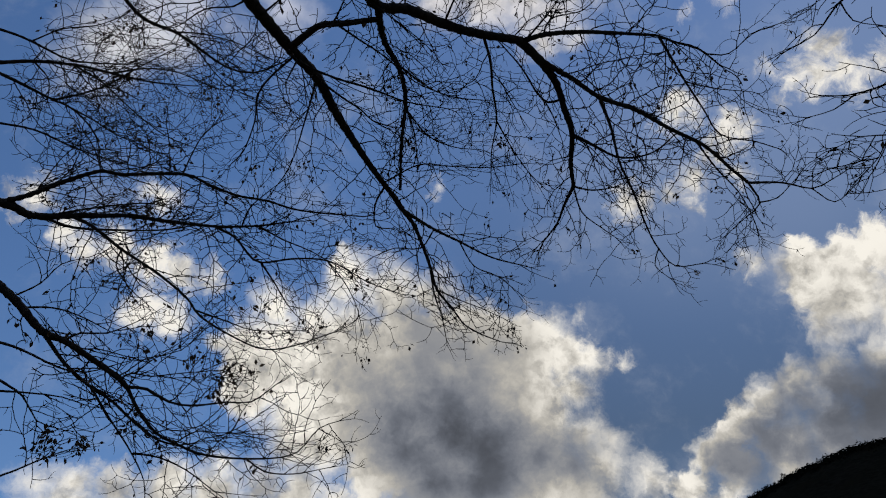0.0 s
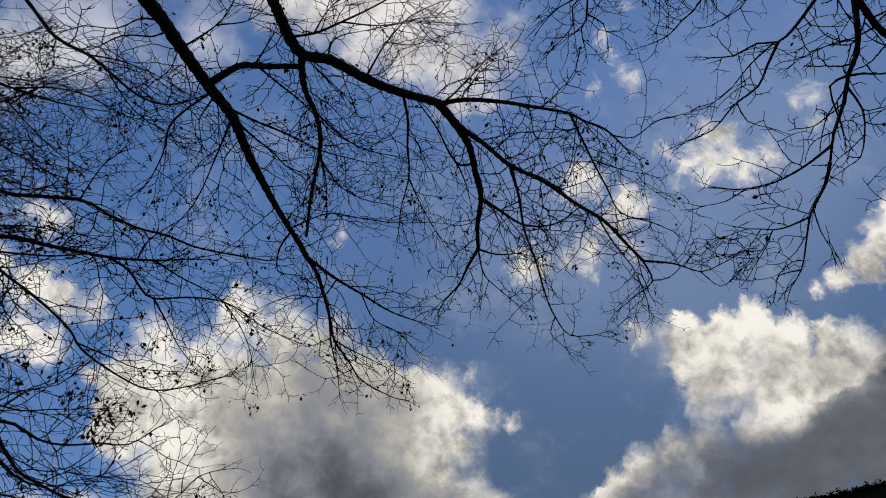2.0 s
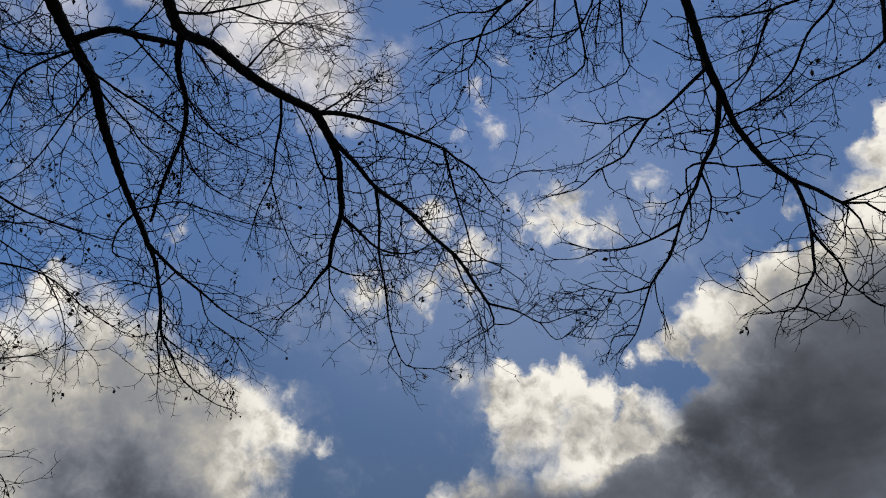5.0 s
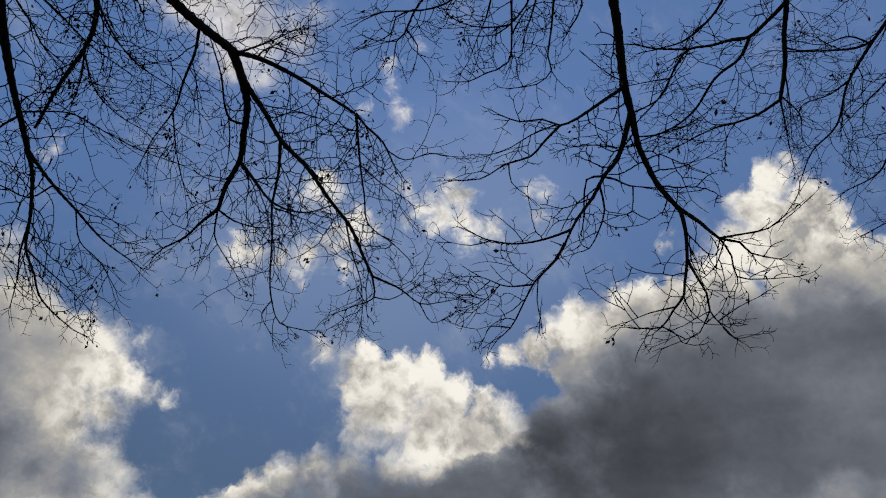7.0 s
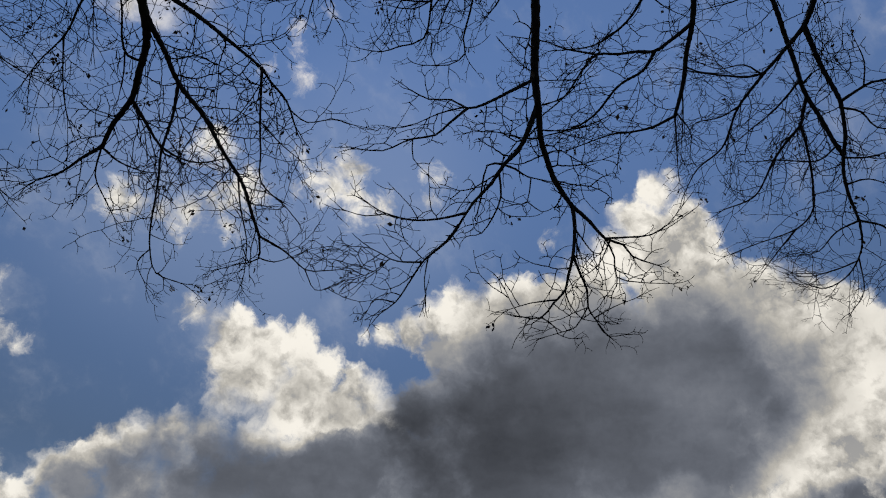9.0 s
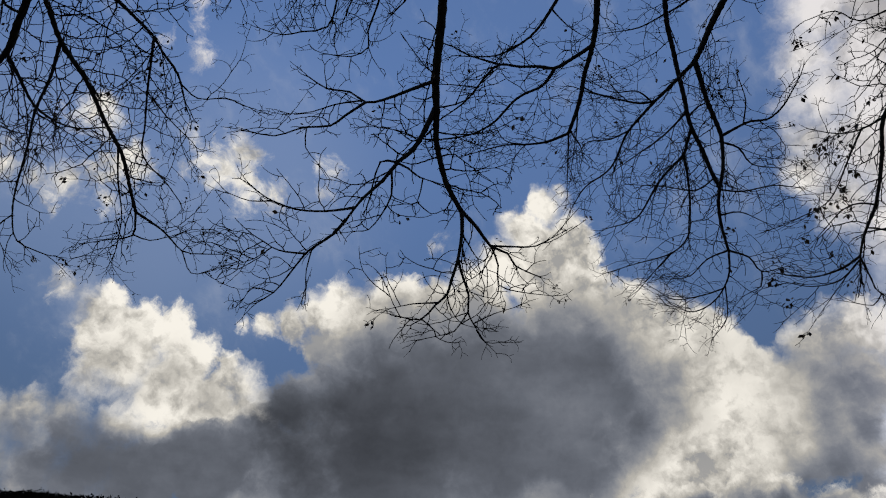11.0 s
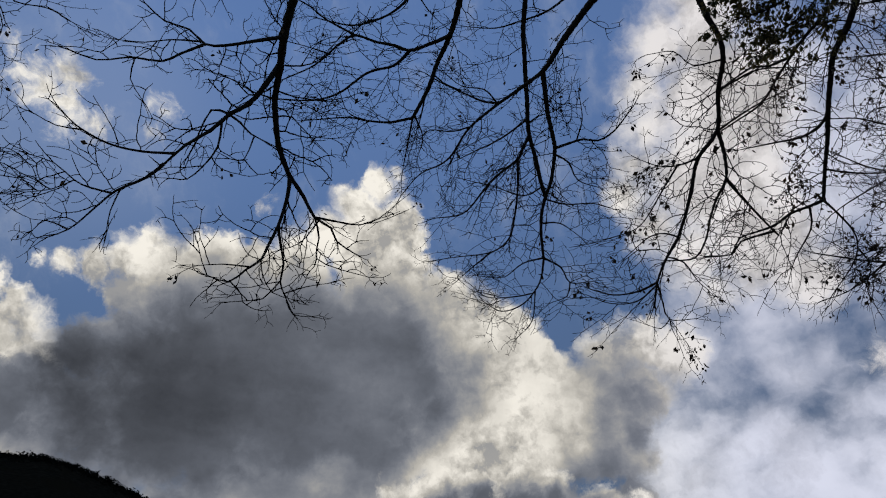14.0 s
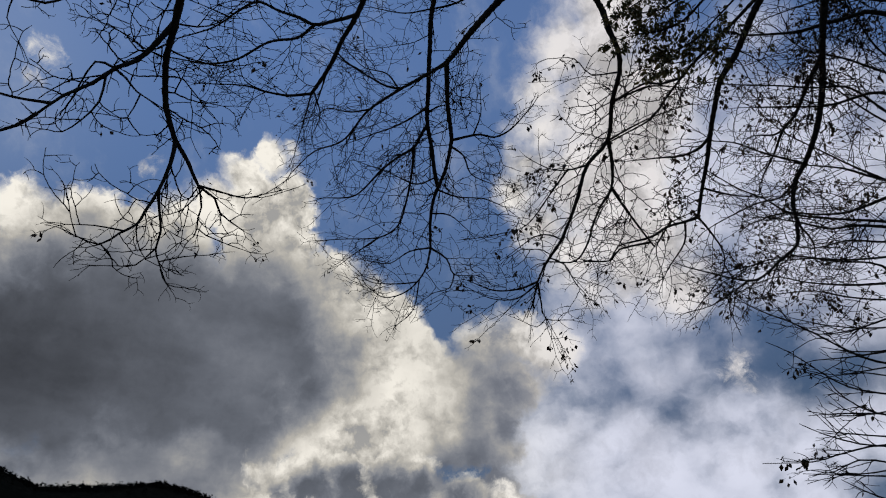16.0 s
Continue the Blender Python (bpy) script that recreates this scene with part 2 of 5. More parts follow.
# How far thick cloud holds the light back: puffs, the softness of their rim in radians, the light left.
BACK_TONES = [[(a_grey, 0.055, 0.45), (a_dark, 0.050, 0.22), (west_low_grey, 0.04, 0.64), (sunlit_grey, 0.030, 0.66)]]
FRONT_TONES = [
    [(band_grey + band_foot, 0.020, 0.34), (band_foot + band_dark, 0.026, 0.64)],
    [(bank_grey, 0.046, 0.255), (bank_mid, 0.075, 0.66), (bank_deep, 0.050, 0.62), (bank_half, 0.045, 0.70)],
    [(bank_low, 0.050, 0.33)],
]
LOW_TONES = [[(front_grey, 0.022, 0.22)]]


def puff_field(net, vector, puffs, blend):
    """How far inside the nearest puff a way points, in radians."""
    field = None
    for az, el, size in puffs:
        inside = net.math("SUBTRACT", radians(size), net.vec("DISTANCE", vector, heading(az, el)))
        field = inside if field is None else net.math("SMOOTH_MAX", field, inside, blend)
    return field


def build_sky():
    net = Net(world.node_tree)
    way = net.node("ShaderNodeTexCoord").outputs["Generated"]
    air = net.node("ShaderNodeTexSky", sky_type="NISHITA", sun_disc=False)
    air.sun_elevation, air.sun_rotation = radians(SUN_EL), radians(SUN_AZ)
    air.altitude, air.air_density, air.dust_density, air.ozone_density = 600, 1.0, 0.0, 3.0
    # the air is clearest overhead; low down, before the cloud bank, a thin haze in its shade dims it
    height = net.node("ShaderNodeSeparateXYZ")
    net.put(height.inputs[0], way)
    open_air = net.math("ADD", net.span(height.outputs[2], 0.40, 0.78, kind="LINEAR"), net.span(height.outputs[0], 0.05, -0.42), clamp=True)
    clear = net.mix(open_air, (*AIR_LOW, 1), (*AIR_HIGH, 1))
    clear = net.mix(net.span(height.outputs[0], 0.20, -0.30), clear, (*AIR_WEST, 1))
    blue = net.vec("MULTIPLY", air.outputs[0], clear)

    # billows: the puffs' outline is drawn out by noise at three sizes
    coarse = net.vec("SUBTRACT", net.noise(way, 5.0, 2.0, 0.5, "Color"), (0.5, 0.5, 0.5))
    fine = net.vec("SUBTRACT", net.noise(way, 30.0, 9.0, 0.62, "Color"), (0.5, 0.5, 0.5))
    soft = net.vec("ADD", way, net.vec("SCALE", coarse, scale=0.008))
    bent = net.vec("ADD", soft, net.vec("SCALE", fine, scale=0.026))
    billow = net.noise(bent, 30.0, 10.0, 0.64)
    ripple = net.math("SUBTRACT", billow, 0.5)
    thread = net.noise(bent, 22.0, 10.0, 0.68, distortion=0.4)
    strand = net.math("SUBTRACT", thread, 0.5)
    mottle = net.noise(soft, 10.0, 5.0, 0.55)
    swell = net.math("SUBTRACT", net.noise(bent, 12.0, 6.0, 0.58), 0.5)

    # the clouds high overhead and those in the east are thinner, with soft edges, and lie in a cooler light
    east = net.math("MULTIPLY", net.span(height.outputs[1], 0.12, -0.04), net.span(height.outputs[2], 0.46, 0.58))
    top = net.span(height.outputs[2], 0.72, 0.80)
    loose = net.math("MULTIPLY", net.span(net.noise(soft, 8.0, 3.0, 0.5), 0.42, 0.64), 0.8)
    high = net.math("MAXIMUM", net.math("MAXIMUM", top, east), loose)
    cool = net.math("MAXIMUM", net.math("MULTIPLY", top, 0.7), net.math("MULTIPLY", net.span(height.outputs[1], 0.14, -0.10), 0.8))

    # relief towards the sun
    toward = net.vec("ADD", bent, heading(SUN_AZ, SUN_EL) * 0.018)
    relief = net.math("SUBTRACT", net.noise(bent, 14.0, 6.0, 0.55), net.noise(toward, 14.0, 6.0, 0.55))
    near = net.vec("ADD", bent, heading(SUN_AZ, SUN_EL) * 0.007)
    crisp = net.math("SUBTRACT", net.noise(bent, 38.0, 6.0, 0.6), net.noise(near, 38.0, 6.0, 0.6))
    body = net.math("MULTIPLY_ADD", relief, 2.2, net.span(mottle, 0.32, 0.62, 0.45, 0.78))
    body = net.math("MULTIPLY_ADD", crisp, 1.0, body)
    body = net.math("MULTIPLY_ADD", ripple, 0.55, body)
    streak = net.noise(net.vec("MULTIPLY", soft, (1.0, 1.0, 2.6)), 6.0, 6.0, 0.58)

    def scalar_mix(fac, a, b):
        n = net.node("ShaderNodeMix")
        net.put(n.inputs[0], fac)
        net.put(n.inputs[2], a)
        net.put(n.inputs[3], b)
        return n.outputs[0]

    def lit(depth, tones):
        """The light that comes through: bright thin rims, relief in the sun, and smooth grey where the cloud is thick."""
        hold = 1.0
        for group in tones:
            left_over = 1.0
            for puffs, width, left in group:
                inside = net.math("MULTIPLY_ADD", swell, 0.09, puff_field(net, soft, puffs, 0.05))
                inside = net.math("MULTIPLY_ADD", ripple, 0.03, inside)
                left_over = net.math("MULTIPLY", left_over, net.span(inside, -width, width, 1.0, left))
            hold = net.math("SMOOTH_MIN", hold, left_over, 0.08)
        thick = net.span(hold, 0.40, 0.95, 1.0, 0.0)
        glow = net.math("ADD", body, net.span(depth, 0.0, 0.03, 0.15, 0.0))
        glow = net.math("MINIMUM", net.math("MAXIMUM", glow, 0.36), 0.90)
        glow = scalar_mix(net.math("MAXIMUM", net.math("MULTIPLY", thick, 0.8), net.math("MULTIPLY", cool, 0.45)), glow, 0.62)
        hold = net.math("MULTIPLY", hold, net.math("MULTIPLY_ADD", net.math("SUBTRACT", streak, 0.5), net.math("MULTIPLY", thick, 1.1), 1.0))
        glow = net.math("MULTIPLY", glow, hold)
        grey = net.span(glow, 0.12, 0.46, 1.0, 0.0)
        colour = net.vec("SCALE", net.mix(grey, (1.05, 1.00, 0.905, 1), (0.86, 0.94, 1.13, 1)), scale=glow)
        return net.vec("MULTIPLY", colour, net.mix(cool, (1, 1, 1, 1), (0.92, 0.93, 1.06, 1))), glow

    def outline(puffs, blend, rough):
        return net.math("MULTIPLY_ADD", ripple, rough, puff_field(net, bent, puffs, blend))

    back = outline(BACK, 0.014, 0.06)
    back_cover = net.span(back, net.math("MULTIPLY_ADD", high, -0.016, -0.004), net.math("MULTIPLY_ADD", high, 0.030, 0.010))
    back_colour, back_glow = lit(back, BACK_TONES)
    front = outline(FRONT, 0.012, 0.05)
    front_cover = net.span(front, net.math("MULTIPLY_ADD", loose, -0.012, -0.004), net.math("MULTIPLY_ADD", loose, 0.024, 0.009))
    front_colour, _ = lit(front, FRONT_TONES)
    low = outline(front_cloud, 0.012, 0.06)
    low_cover = net.span(low, -0.006, 0.012)
    low_colour, _ = lit(low, LOW_TONES)

    smear = net.math("SUBTRACT", net.noise(net.vec("MULTIPLY", bent, (1.0, 1.0, 1.5)), 13.0, 6.0, 0.52), 0.5)
    veil = net.span(net.math("MULTIPLY_ADD", smear, 0.15, puff_field(net, soft, THIN, 0.03)), -0.035, 0.055, 0.0, 0.88)
    low_veil = net.span(net.math("MULTIPLY_ADD", smear, 0.13, puff_field(net, soft, LOW_THIN, 0.03)), -0.04, 0.05, 0.0, 0.92)
    tuft = net.span(net.math("MULTIPLY_ADD", strand, 0.10, puff_field(net, bent, TUFT, 0.014)), -0.012, 0.019, 0.0, 0.95)
    haze = net.vec("SCALE", net.mix(cool, (0.95, 0.95, 0.97, 1), (0.85, 0.885, 1.08, 1)), scale=scalar_mix(0.6, back_glow, 0.67))
    film = net.noise(net.vec("MULTIPLY", bent, (1.0, 1.6, 1.0)), 9.0, 8.0, 0.62)
    colour = net.mix(net.span(film, 0.50, 0.80, 0.0, 0.30), blue, (0.50, 0.53, 0.60, 1))
    thin_air = net.span(puff_field(net, soft, [(20, 40, 6), (30, 38, 6), (38, 43, 7)], 0.08), -0.10, 0.08, 0.0, 0.17)
    colour = net.mix(thin_air, colour, (0.44, 0.50, 0.62, 1))
    for cover, lit_colour in ((veil, haze), (low_veil, net.vec("SCALE", haze, scale=1.12)), (tuft, back_colour), (back_cover, back_colour), (front_cover, front_colour), (low_cover, low_colour)):
        colour = net.mix(cover, colour, lit_colour)
    sheet = net.node("ShaderNodeBackground")
    net.put(sheet.inputs["Color"], colour)
    sheet.inputs["Strength"].default_value = 1.0
    net.put(net.node("ShaderNodeOutputWorld").inputs["Surface"], sheet.outputs[0])


AIR_LOW, AIR_HIGH, AIR_WEST = (0.045, 0.043, 0.0415), (0.090, 0.092, 0.099), (0.068, 0.082, 0.096)
build_sky()

sun = new("sun", bpy.data.lights.new("sun", "SUN"))
sun.data.energy, sun.data.angle, sun.data.color = 0.5, radians(10), (1.0, 0.95, 0.87)
sun.matrix_world = look(heading(SUN_AZ, SUN_EL) * 30, (0, 0, 0))


# ---- materials ----
def surface(name, low, high, scale, rough=0.85, bump=0.3, stretch=(1, 1, 1), spot=None, gloss=0.1):
    m = bpy.data.materials.new(name)
    m.use_nodes = True
    net = Net(m.node_tree)
    place = net.node("ShaderNodeTexCoord").outputs["Object"]
    place = net.vec("MULTIPLY", place, stretch)
    grain = net.noise(place, scale, 8.0, 0.6)
    stain = net.noise(place, scale * 0.13, 4.0, 0.55)
    colour = net.mix(net.span(grain, 0.3, 0.7), (*low, 1), (*high, 1))
    if spot:
        colour = net.mix(net.span(stain, 0.52, 0.66), colour, (*spot, 1))
    body = net.node("ShaderNodeBsdfPrincipled")
    net.put(body.inputs["Base Color"], colour)
    body.inputs["Specular IOR Level"].default_value = gloss
    net.put(body.inputs["Roughness"], net.span(stain, 0.3, 0.7, rough - 0.1, min(1.0, rough + 0.1)))
    relief = net.node("ShaderNodeBump")
    relief.inputs["Strength"].default_value, relief.inputs["Distance"].default_value = bump, 0.01
    net.put(relief.inputs["Height"], grain)
    net.put(body.inputs["Normal"], relief.outputs[0])
    net.put(net.node("ShaderNodeOutputMaterial").inputs["Surface"], body.outputs[0])
    return m


def leaf_surface(name, low, high, glow):
    """Leaves that differ one by one and let some light through."""
    m = bpy.data.materials.new(name)
    m.use_nodes = True
    net = Net(m.node_tree)
    pick = net.node("ShaderNodeNewGeometry").outputs["Random Per Island"]
    colour = net.mix(pick, (*low, 1), (*high, 1))
    front = net.node("ShaderNodeBsdfPrincipled")
    net.put(front.inputs["Base Color"], colour)
    front.inputs["Roughness"].default_value = 0.6
    front.inputs["Specular IOR Level"].default_value = 0.2
    thin = net.node("ShaderNodeBsdfTranslucent")
    net.put(thin.inputs["Color"], colour)
    both = net.node("ShaderNodeMixShader")
    both.inputs[0].default_value = glow
    net.put(both.inputs[1], front.outputs[0])
    net.put(both.inputs[2], thin.outputs[0])
    net.put(net.node("ShaderNodeOutputMaterial").inputs["Surface"], both.outputs[0])
    return m


BARK = surface("dark_bark", (0.016, 0.015, 0.015), (0.045, 0.040, 0.037), 45, 0.9, 0.6, (1, 1, 0.35), (0.035, 0.038, 0.03))
TWIG = surface("twig_bark", (0.014, 0.012, 0.012), (0.035, 0.03, 0.028), 60, 0.85, 0.2)
LEAF = leaf_surface("withered_leaf", (0.025, 0.018, 0.012), (0.07, 0.045, 0.024), 0.12)
GREEN = leaf_surface("green_brown_leaf", (0.05, 0.055, 0.02), (0.13, 0.10, 0.035), 0.3)
SOIL = surface("leaf_litter", (0.06, 0.045, 0.03), (0.16, 0.115, 0.07), 9, 0.95, 0.5, (1, 1, 1), (0.09, 0.09, 0.045))
# Far below real foliage: the hill's backlit darkness is put into the colour.
BACKLIT_WOODS = surface("hill_woods", (0.004, 0.005, 0.004), (0.011, 0.011, 0.009), 0.35, 0.95, 0.4, (1, 1, 1), (0.008, 0.008, 0.006), 0.0)


def mesh_of(name, verts, faces, material, smooth=True):
    me = bpy.data.meshes.new(name)
    me.from_pydata(verts, [], faces)
    me.materials.append(material)
    if smooth:
        me.polygons.foreach_set("use_smooth", [True] * len(me.polygons))
    me.update()
    return me


def any_way(rng):
    return Vector((rng.gauss(0, 1), rng.gauss(0, 1), rng.gauss(0, 1))).normalized()


# ---- ground and hill ----
def ridge(az):
    """Height of the wooded ridge above the horizon, in degrees."""
    azs = (-180, -90, -50, -20, 0, 12, 21, 24, 28, 33, 40, 44, 46, 48.5, 51.6, 54, 58, 61.4, 63.7, 66, 70, 80, 100, 140, 180)
    els = (4, 5, 7, 9, 12, 15.5, 18.2, 19.3, 20.3, 20.7, 20.9, 21.3, 21.1, 20.5, 19.5, 18.8, 19.3, 19.9, 19.6, 18.9, 17, 14, 10, 6, 4)
    return float(np.interp(az, azs, els))


def build_ground():
    """One sheet: level near by, rising into the wooded hill, and on to the horizon."""
    rings = [0, 2, 5, 10, 20, 40, 80, 140, 200, 260, 320, 380, 430, 470, 500, 515, 530, 560, 640, 800, 1200, 2400, 4500]
    steps = 360
    verts, faces = [(0, 0, 0)], []
    for d in rings[1:]:
        for i in range(steps):
            az = -180 + 360 * i / steps
            top = math.tan(radians(ridge(az))) * 500
            rise = min(1, max(0, (d - 120) / 380)) ** 1.3
            fall = min(1, max(0, (d - 520) / 700))
            h = top * rise * (1 - fall * 0.9) + 0.4 * (d > 190)
            spread = noise.fractal(Vector((math.sin(radians(az)) * d * 0.012, math.cos(radians(az)) * d * 0.012, 3)), 1.0, 2.0, 4)
            h += spread * min(6, d * 0.004) * (d < 490)
            verts.append((d * math.sin(radians(az)), d * math.cos(radians(az)), h + 0.03 * noise.noise(Vector((d * 0.3, i, 1)))))
    for i in range(steps):
        faces.append((0, 1 + (i + 1) % steps, 1 + i))
    for r in range(len(rings) - 2):
        a, b = 1 + r * steps, 1 + (r + 1) * steps
        for i in range(steps):
            j = (i + 1) % steps
            faces.append((a + i, a + j, b + j, b + i))
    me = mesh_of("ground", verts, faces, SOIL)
    me.materials.append(BACKLIT_WOODS)
    # beyond 170 m the sheet takes the near-black colour of a backlit hill
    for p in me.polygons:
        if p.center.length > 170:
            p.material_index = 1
    return tagged(new("ground", me), "leaf-littered ground rising into a hill coloured as a backlit silhouette", "ground", kind="structure")


def build_hill_woods():
    """Crowns that stand on the hill and break its outline: clumps of many small leaf sprays."""
    rng = random.Random(11)
    verts, faces = [], []
    for k in range(3800):
        az = rng.uniform(8, 74)
        d = 500 + rng.gauss(0, 6)
        base = math.tan(radians(ridge(az))) * 500 * min(1, (d - 120) / 380) ** 1.3 - 1.6
        tall = rng.uniform(2.4, 4.6) * (1 if rng.random() < 0.9 else 1.35)
        x, y = d * math.sin(radians(az)), d * math.cos(radians(az))
        for _ in range(20):
            up = rng.random()
            wide = 1.15 * math.sqrt(1 - up * up * 0.85)
            c = Vector((x + rng.gauss(0, wide), y + rng.gauss(0, wide), base + up * tall))
            s = rng.uniform(0.4, 0.85)
            n = len(verts)
            for _ in range(4):
                verts.append(c + any_way(rng) * s)
            faces += [(n, n + 1, n + 2), (n, n + 2, n + 3), (n, n + 3, n + 1), (n + 1, n + 3, n + 2)]
    ob = new("hill_woods", mesh_of("hill_woods", verts, faces, BACKLIT_WOODS, False))
    return tagged(ob, "woods coloured as a backlit silhouette along the crest of a hill", "woods", kind="stuff")


build_ground()
build_hill_woods()


# ---- trees ----
def smooth_path(points, step):
    """A rounded line through the points."""
    p = [Vector(q) for q in points]
    p = [p[0] * 2 - p[1], *p, p[-1] * 2 - p[-2]]
    line = []
    for a, b, c, d in zip(p, p[1:], p[2:], p[3:]):
        n = max(2, int((c - b).length / step))
        for i in range(n):
            u = i / n
            line.append(0.5 * (2 * b + (c - a) * u + (2 * a - 5 * b + 4 * c - d) * u * u + (3 * b - a - 3 * c + d) * u**3))
    return line + [p[-2]]


def tube(line, radii, sides, verts, faces):
    """A round stem along a line, closed at its tip."""
    side = Vector((0.31, 0.52, 0.79))
    base = len(verts)
    n = len(line)
    for i, (c, r) in enumerate(zip(line, radii)):
        t = (line[min(i + 1, n - 1)] - line[max(i - 1, 0)]).normalized()
        u = t.cross(side)
        if u.length < 0.1:
            u = t.cross(Vector((1, 0, 0)))
        u.normalize()
        v = t.cross(u)
        side = v.cross(t) * 0.5 + side * 0.5
        for k in range(sides):
            a = 2 * math.pi * k / sides
            verts.append(c + u * (math.cos(a) * r) + v * (math.sin(a) * r))
    for i in range(n - 1):
        a, b = base + i * sides, base + (i + 1) * sides
        for k in range(sides):
            j = (k + 1) % sides
            faces.append((a + k, a + j, b + j, b + k))
    faces.append(tuple(base + (n - 1) * sides + k for k in range(sides)))


def stem_mesh(name, line, radii, sides, rng):
    """A limb with swellings, knots and a slight crook."""
    wob = rng.random() * 50
    radii = [r * (1 + 0.11 * noise.noise(Vector((i * 0.22, wob, 0))) + 0.05 * noise.noise(Vector((i * 0.7, wob, 4)))) for i, r in enumerate(radii)]
    line = [c + Vector((noise.noise(Vector((i * 0.23, wob, k))) for k in (1, 5, 9))) * min(0.012, 0.35 * r) for i, (c, r) in enumerate(zip(line, radii))]
    verts, faces = [], []
    tube(line, radii, sides, verts, faces)
    return mesh_of(name, verts, faces, BARK)


class Limb:
    """A limb that is being dressed: its tree, its object and the lines that twigs grow from."""

    def __init__(self, tree, ob, rng):
        self.tree, self.ob, self.rng, self.lines = tree, ob, rng, []


def plant(base, trunk, r0, r1, label, twigs, spread, leaves, leaf_size, leaf, wide=1.0, bare_end=1.0):
    tree = new("tree", None)
    tree.location = base
    tagged(tree, label, "tree", group="trees overhead")
    info = {"ob": tree, "rng": random.Random(int(base[0] * 131 + base[1] * 17)), "twigs": twigs, "spread": spread, "leaves": leaves, "leaf_size": leaf_size, "leaf": leaf, "wide": wide, "bare_end": bare_end}
    line = smooth_path([Vector(p) - Vector(base) for p in trunk], 0.25)
    n = len(line)
    radii = [r0 + (r1 - r0) * i / (n - 1) + 0.35 * r0 * math.exp(-i / 1.6) for i in range(n)]
    ob = new("trunk", stem_mesh("trunk", line, radii, 14, info["rng"]))
    ob.parent = tree
    info["trunk"] = ob.data
    return info


def limb(tree, r0, r1, points, from_trunk=()):
    """A main limb: the part over the walk, and its way there from the trunk."""
    base, rng = tree["ob"].location, tree["rng"]
    line = smooth_path([Vector(p) - base for p in (*from_trunk, *points)], 0.06)
    start = (Vector(points[0]) - base)
    lead = min(range(len(line)), key=lambda i: (line[i] - start).length) if from_trunk else 0
    n = len(line)
    radii = [r0 * (1 + 0.7 * (lead - i) / lead) if i < lead else r0 + (r1 - r0) * (i - lead) / max(1, n - 1 - lead) for i in range(n)]
    ob = new("limb", stem_mesh("limb", line, radii, 9, rng))
    ob.parent = tree["ob"]
    made = Limb(tree, ob, rng)
    made.lines.append((line[lead:], radii[lead:], bool(from_trunk)))
    return made


def branch(made, r0, r1, *points):
    base, rng = made.tree["ob"].location, made.rng
    line = smooth_path([Vector(p) - base for p in points], 0.045)
    n = len(line)
    radii = [r0 + (r1 - r0) * (i / (n - 1)) ** 0.8 for i in range(n)]
    ob = new("branch", stem_mesh("branch", line, radii, 6, rng))
    ob.parent = made.ob
    made.lines.append((line, radii, False))


def grow(start, way, normal, length, r, depth, rng, stems, buds, bend=0, wide=1.0):
    """A twig that bows to one side and zigzags a little at its nodes, with side twigs left and right of it, in a flat and curling spray."""
    n = max(5, int(length / 0.021))
    bow = rng.choice((-1, 1)) if bend == 0 else math.copysign(1, bend) * rng.choice((1, 1, 1, -1))
    curl = bow * rng.uniform(0.35, 1.5 if depth > 1 else 1.75) * wide / n
    side = rng.choice((-1, 1))
    line, p, d = [start], start, way
    gap = rng.randint(1, 4)
    for i in range(n):
        # the bow grows towards the tip
        d = d + normal.cross(d) * (curl * (0.4 + 1.2 * i / n) + rng.gauss(0, 0.055)) + any_way(rng) * 0.03
        d.normalize()
        p = p + d * (length / n)
        line.append(p)
        gap -= 1
        if gap <= 0 and depth > 0 and i < n - 1:
            gap = rng.randint(2, 7) if depth > 1 else rng.randint(2, 6)
            side = -side
            left = length * (1 - i / n)
            lean = rng.uniform(0.85, 1.5) * wide
            out = (d * math.cos(lean) + normal.cross(d).normalized() * side * math.sin(lean) + any_way(rng) * 0.15).normalized()
            tilt = (normal + any_way(rng) * 0.35).normalized()
            short = rng.uniform(0.22, 0.6) if depth == 1 else rng.uniform(0.3, 0.95)
            grow(p, out, tilt, short * max(left, 0.13), max(0.0019, r * 0.76), depth - 1, rng, stems, buds, -side * wide, wide)
            d = (d - normal.cross(d).normalized() * side * 0.24).normalized()
        elif rng.random() < 0.2:
            buds.append((p, d))
    buds.append((p, d))
    stems.append((line, [r * (1 - 0.48 * i / n) for i in range(n + 1)]))


def leaf_faces(p, d, size, rng, verts, faces):
    """A withered leaf: two halves folded along the midrib, curled and hanging."""
    hang = (d * 0.4 + Vector((0, 0, -0.7)) + any_way(rng) * 0.6).normalized()
    side = hang.cross(any_way(rng)).normalized()
    up = side.cross(hang) * rng.uniform(0.1, 0.35)
    w = size * rng.uniform(0.22, 0.34)
    n = len(verts)
    stalk = p + hang * size * 0.25
    mid, tip = stalk + hang * size * 0.5 - up * size * 0.3, stalk + hang * size + up * size * rng.uniform(-0.5, 0.5)
    verts += [p, stalk, mid + side * w + up * size * 0.4, tip, mid - side * w + up * size * 0.4, mid, p + side * size * 0.02]
    faces += [(n + 1, n + 2, n + 5), (n + 2, n + 3, n + 5), (n + 5, n + 3, n + 4), (n + 1, n + 5, n + 4), (n, n + 1, n + 6)]


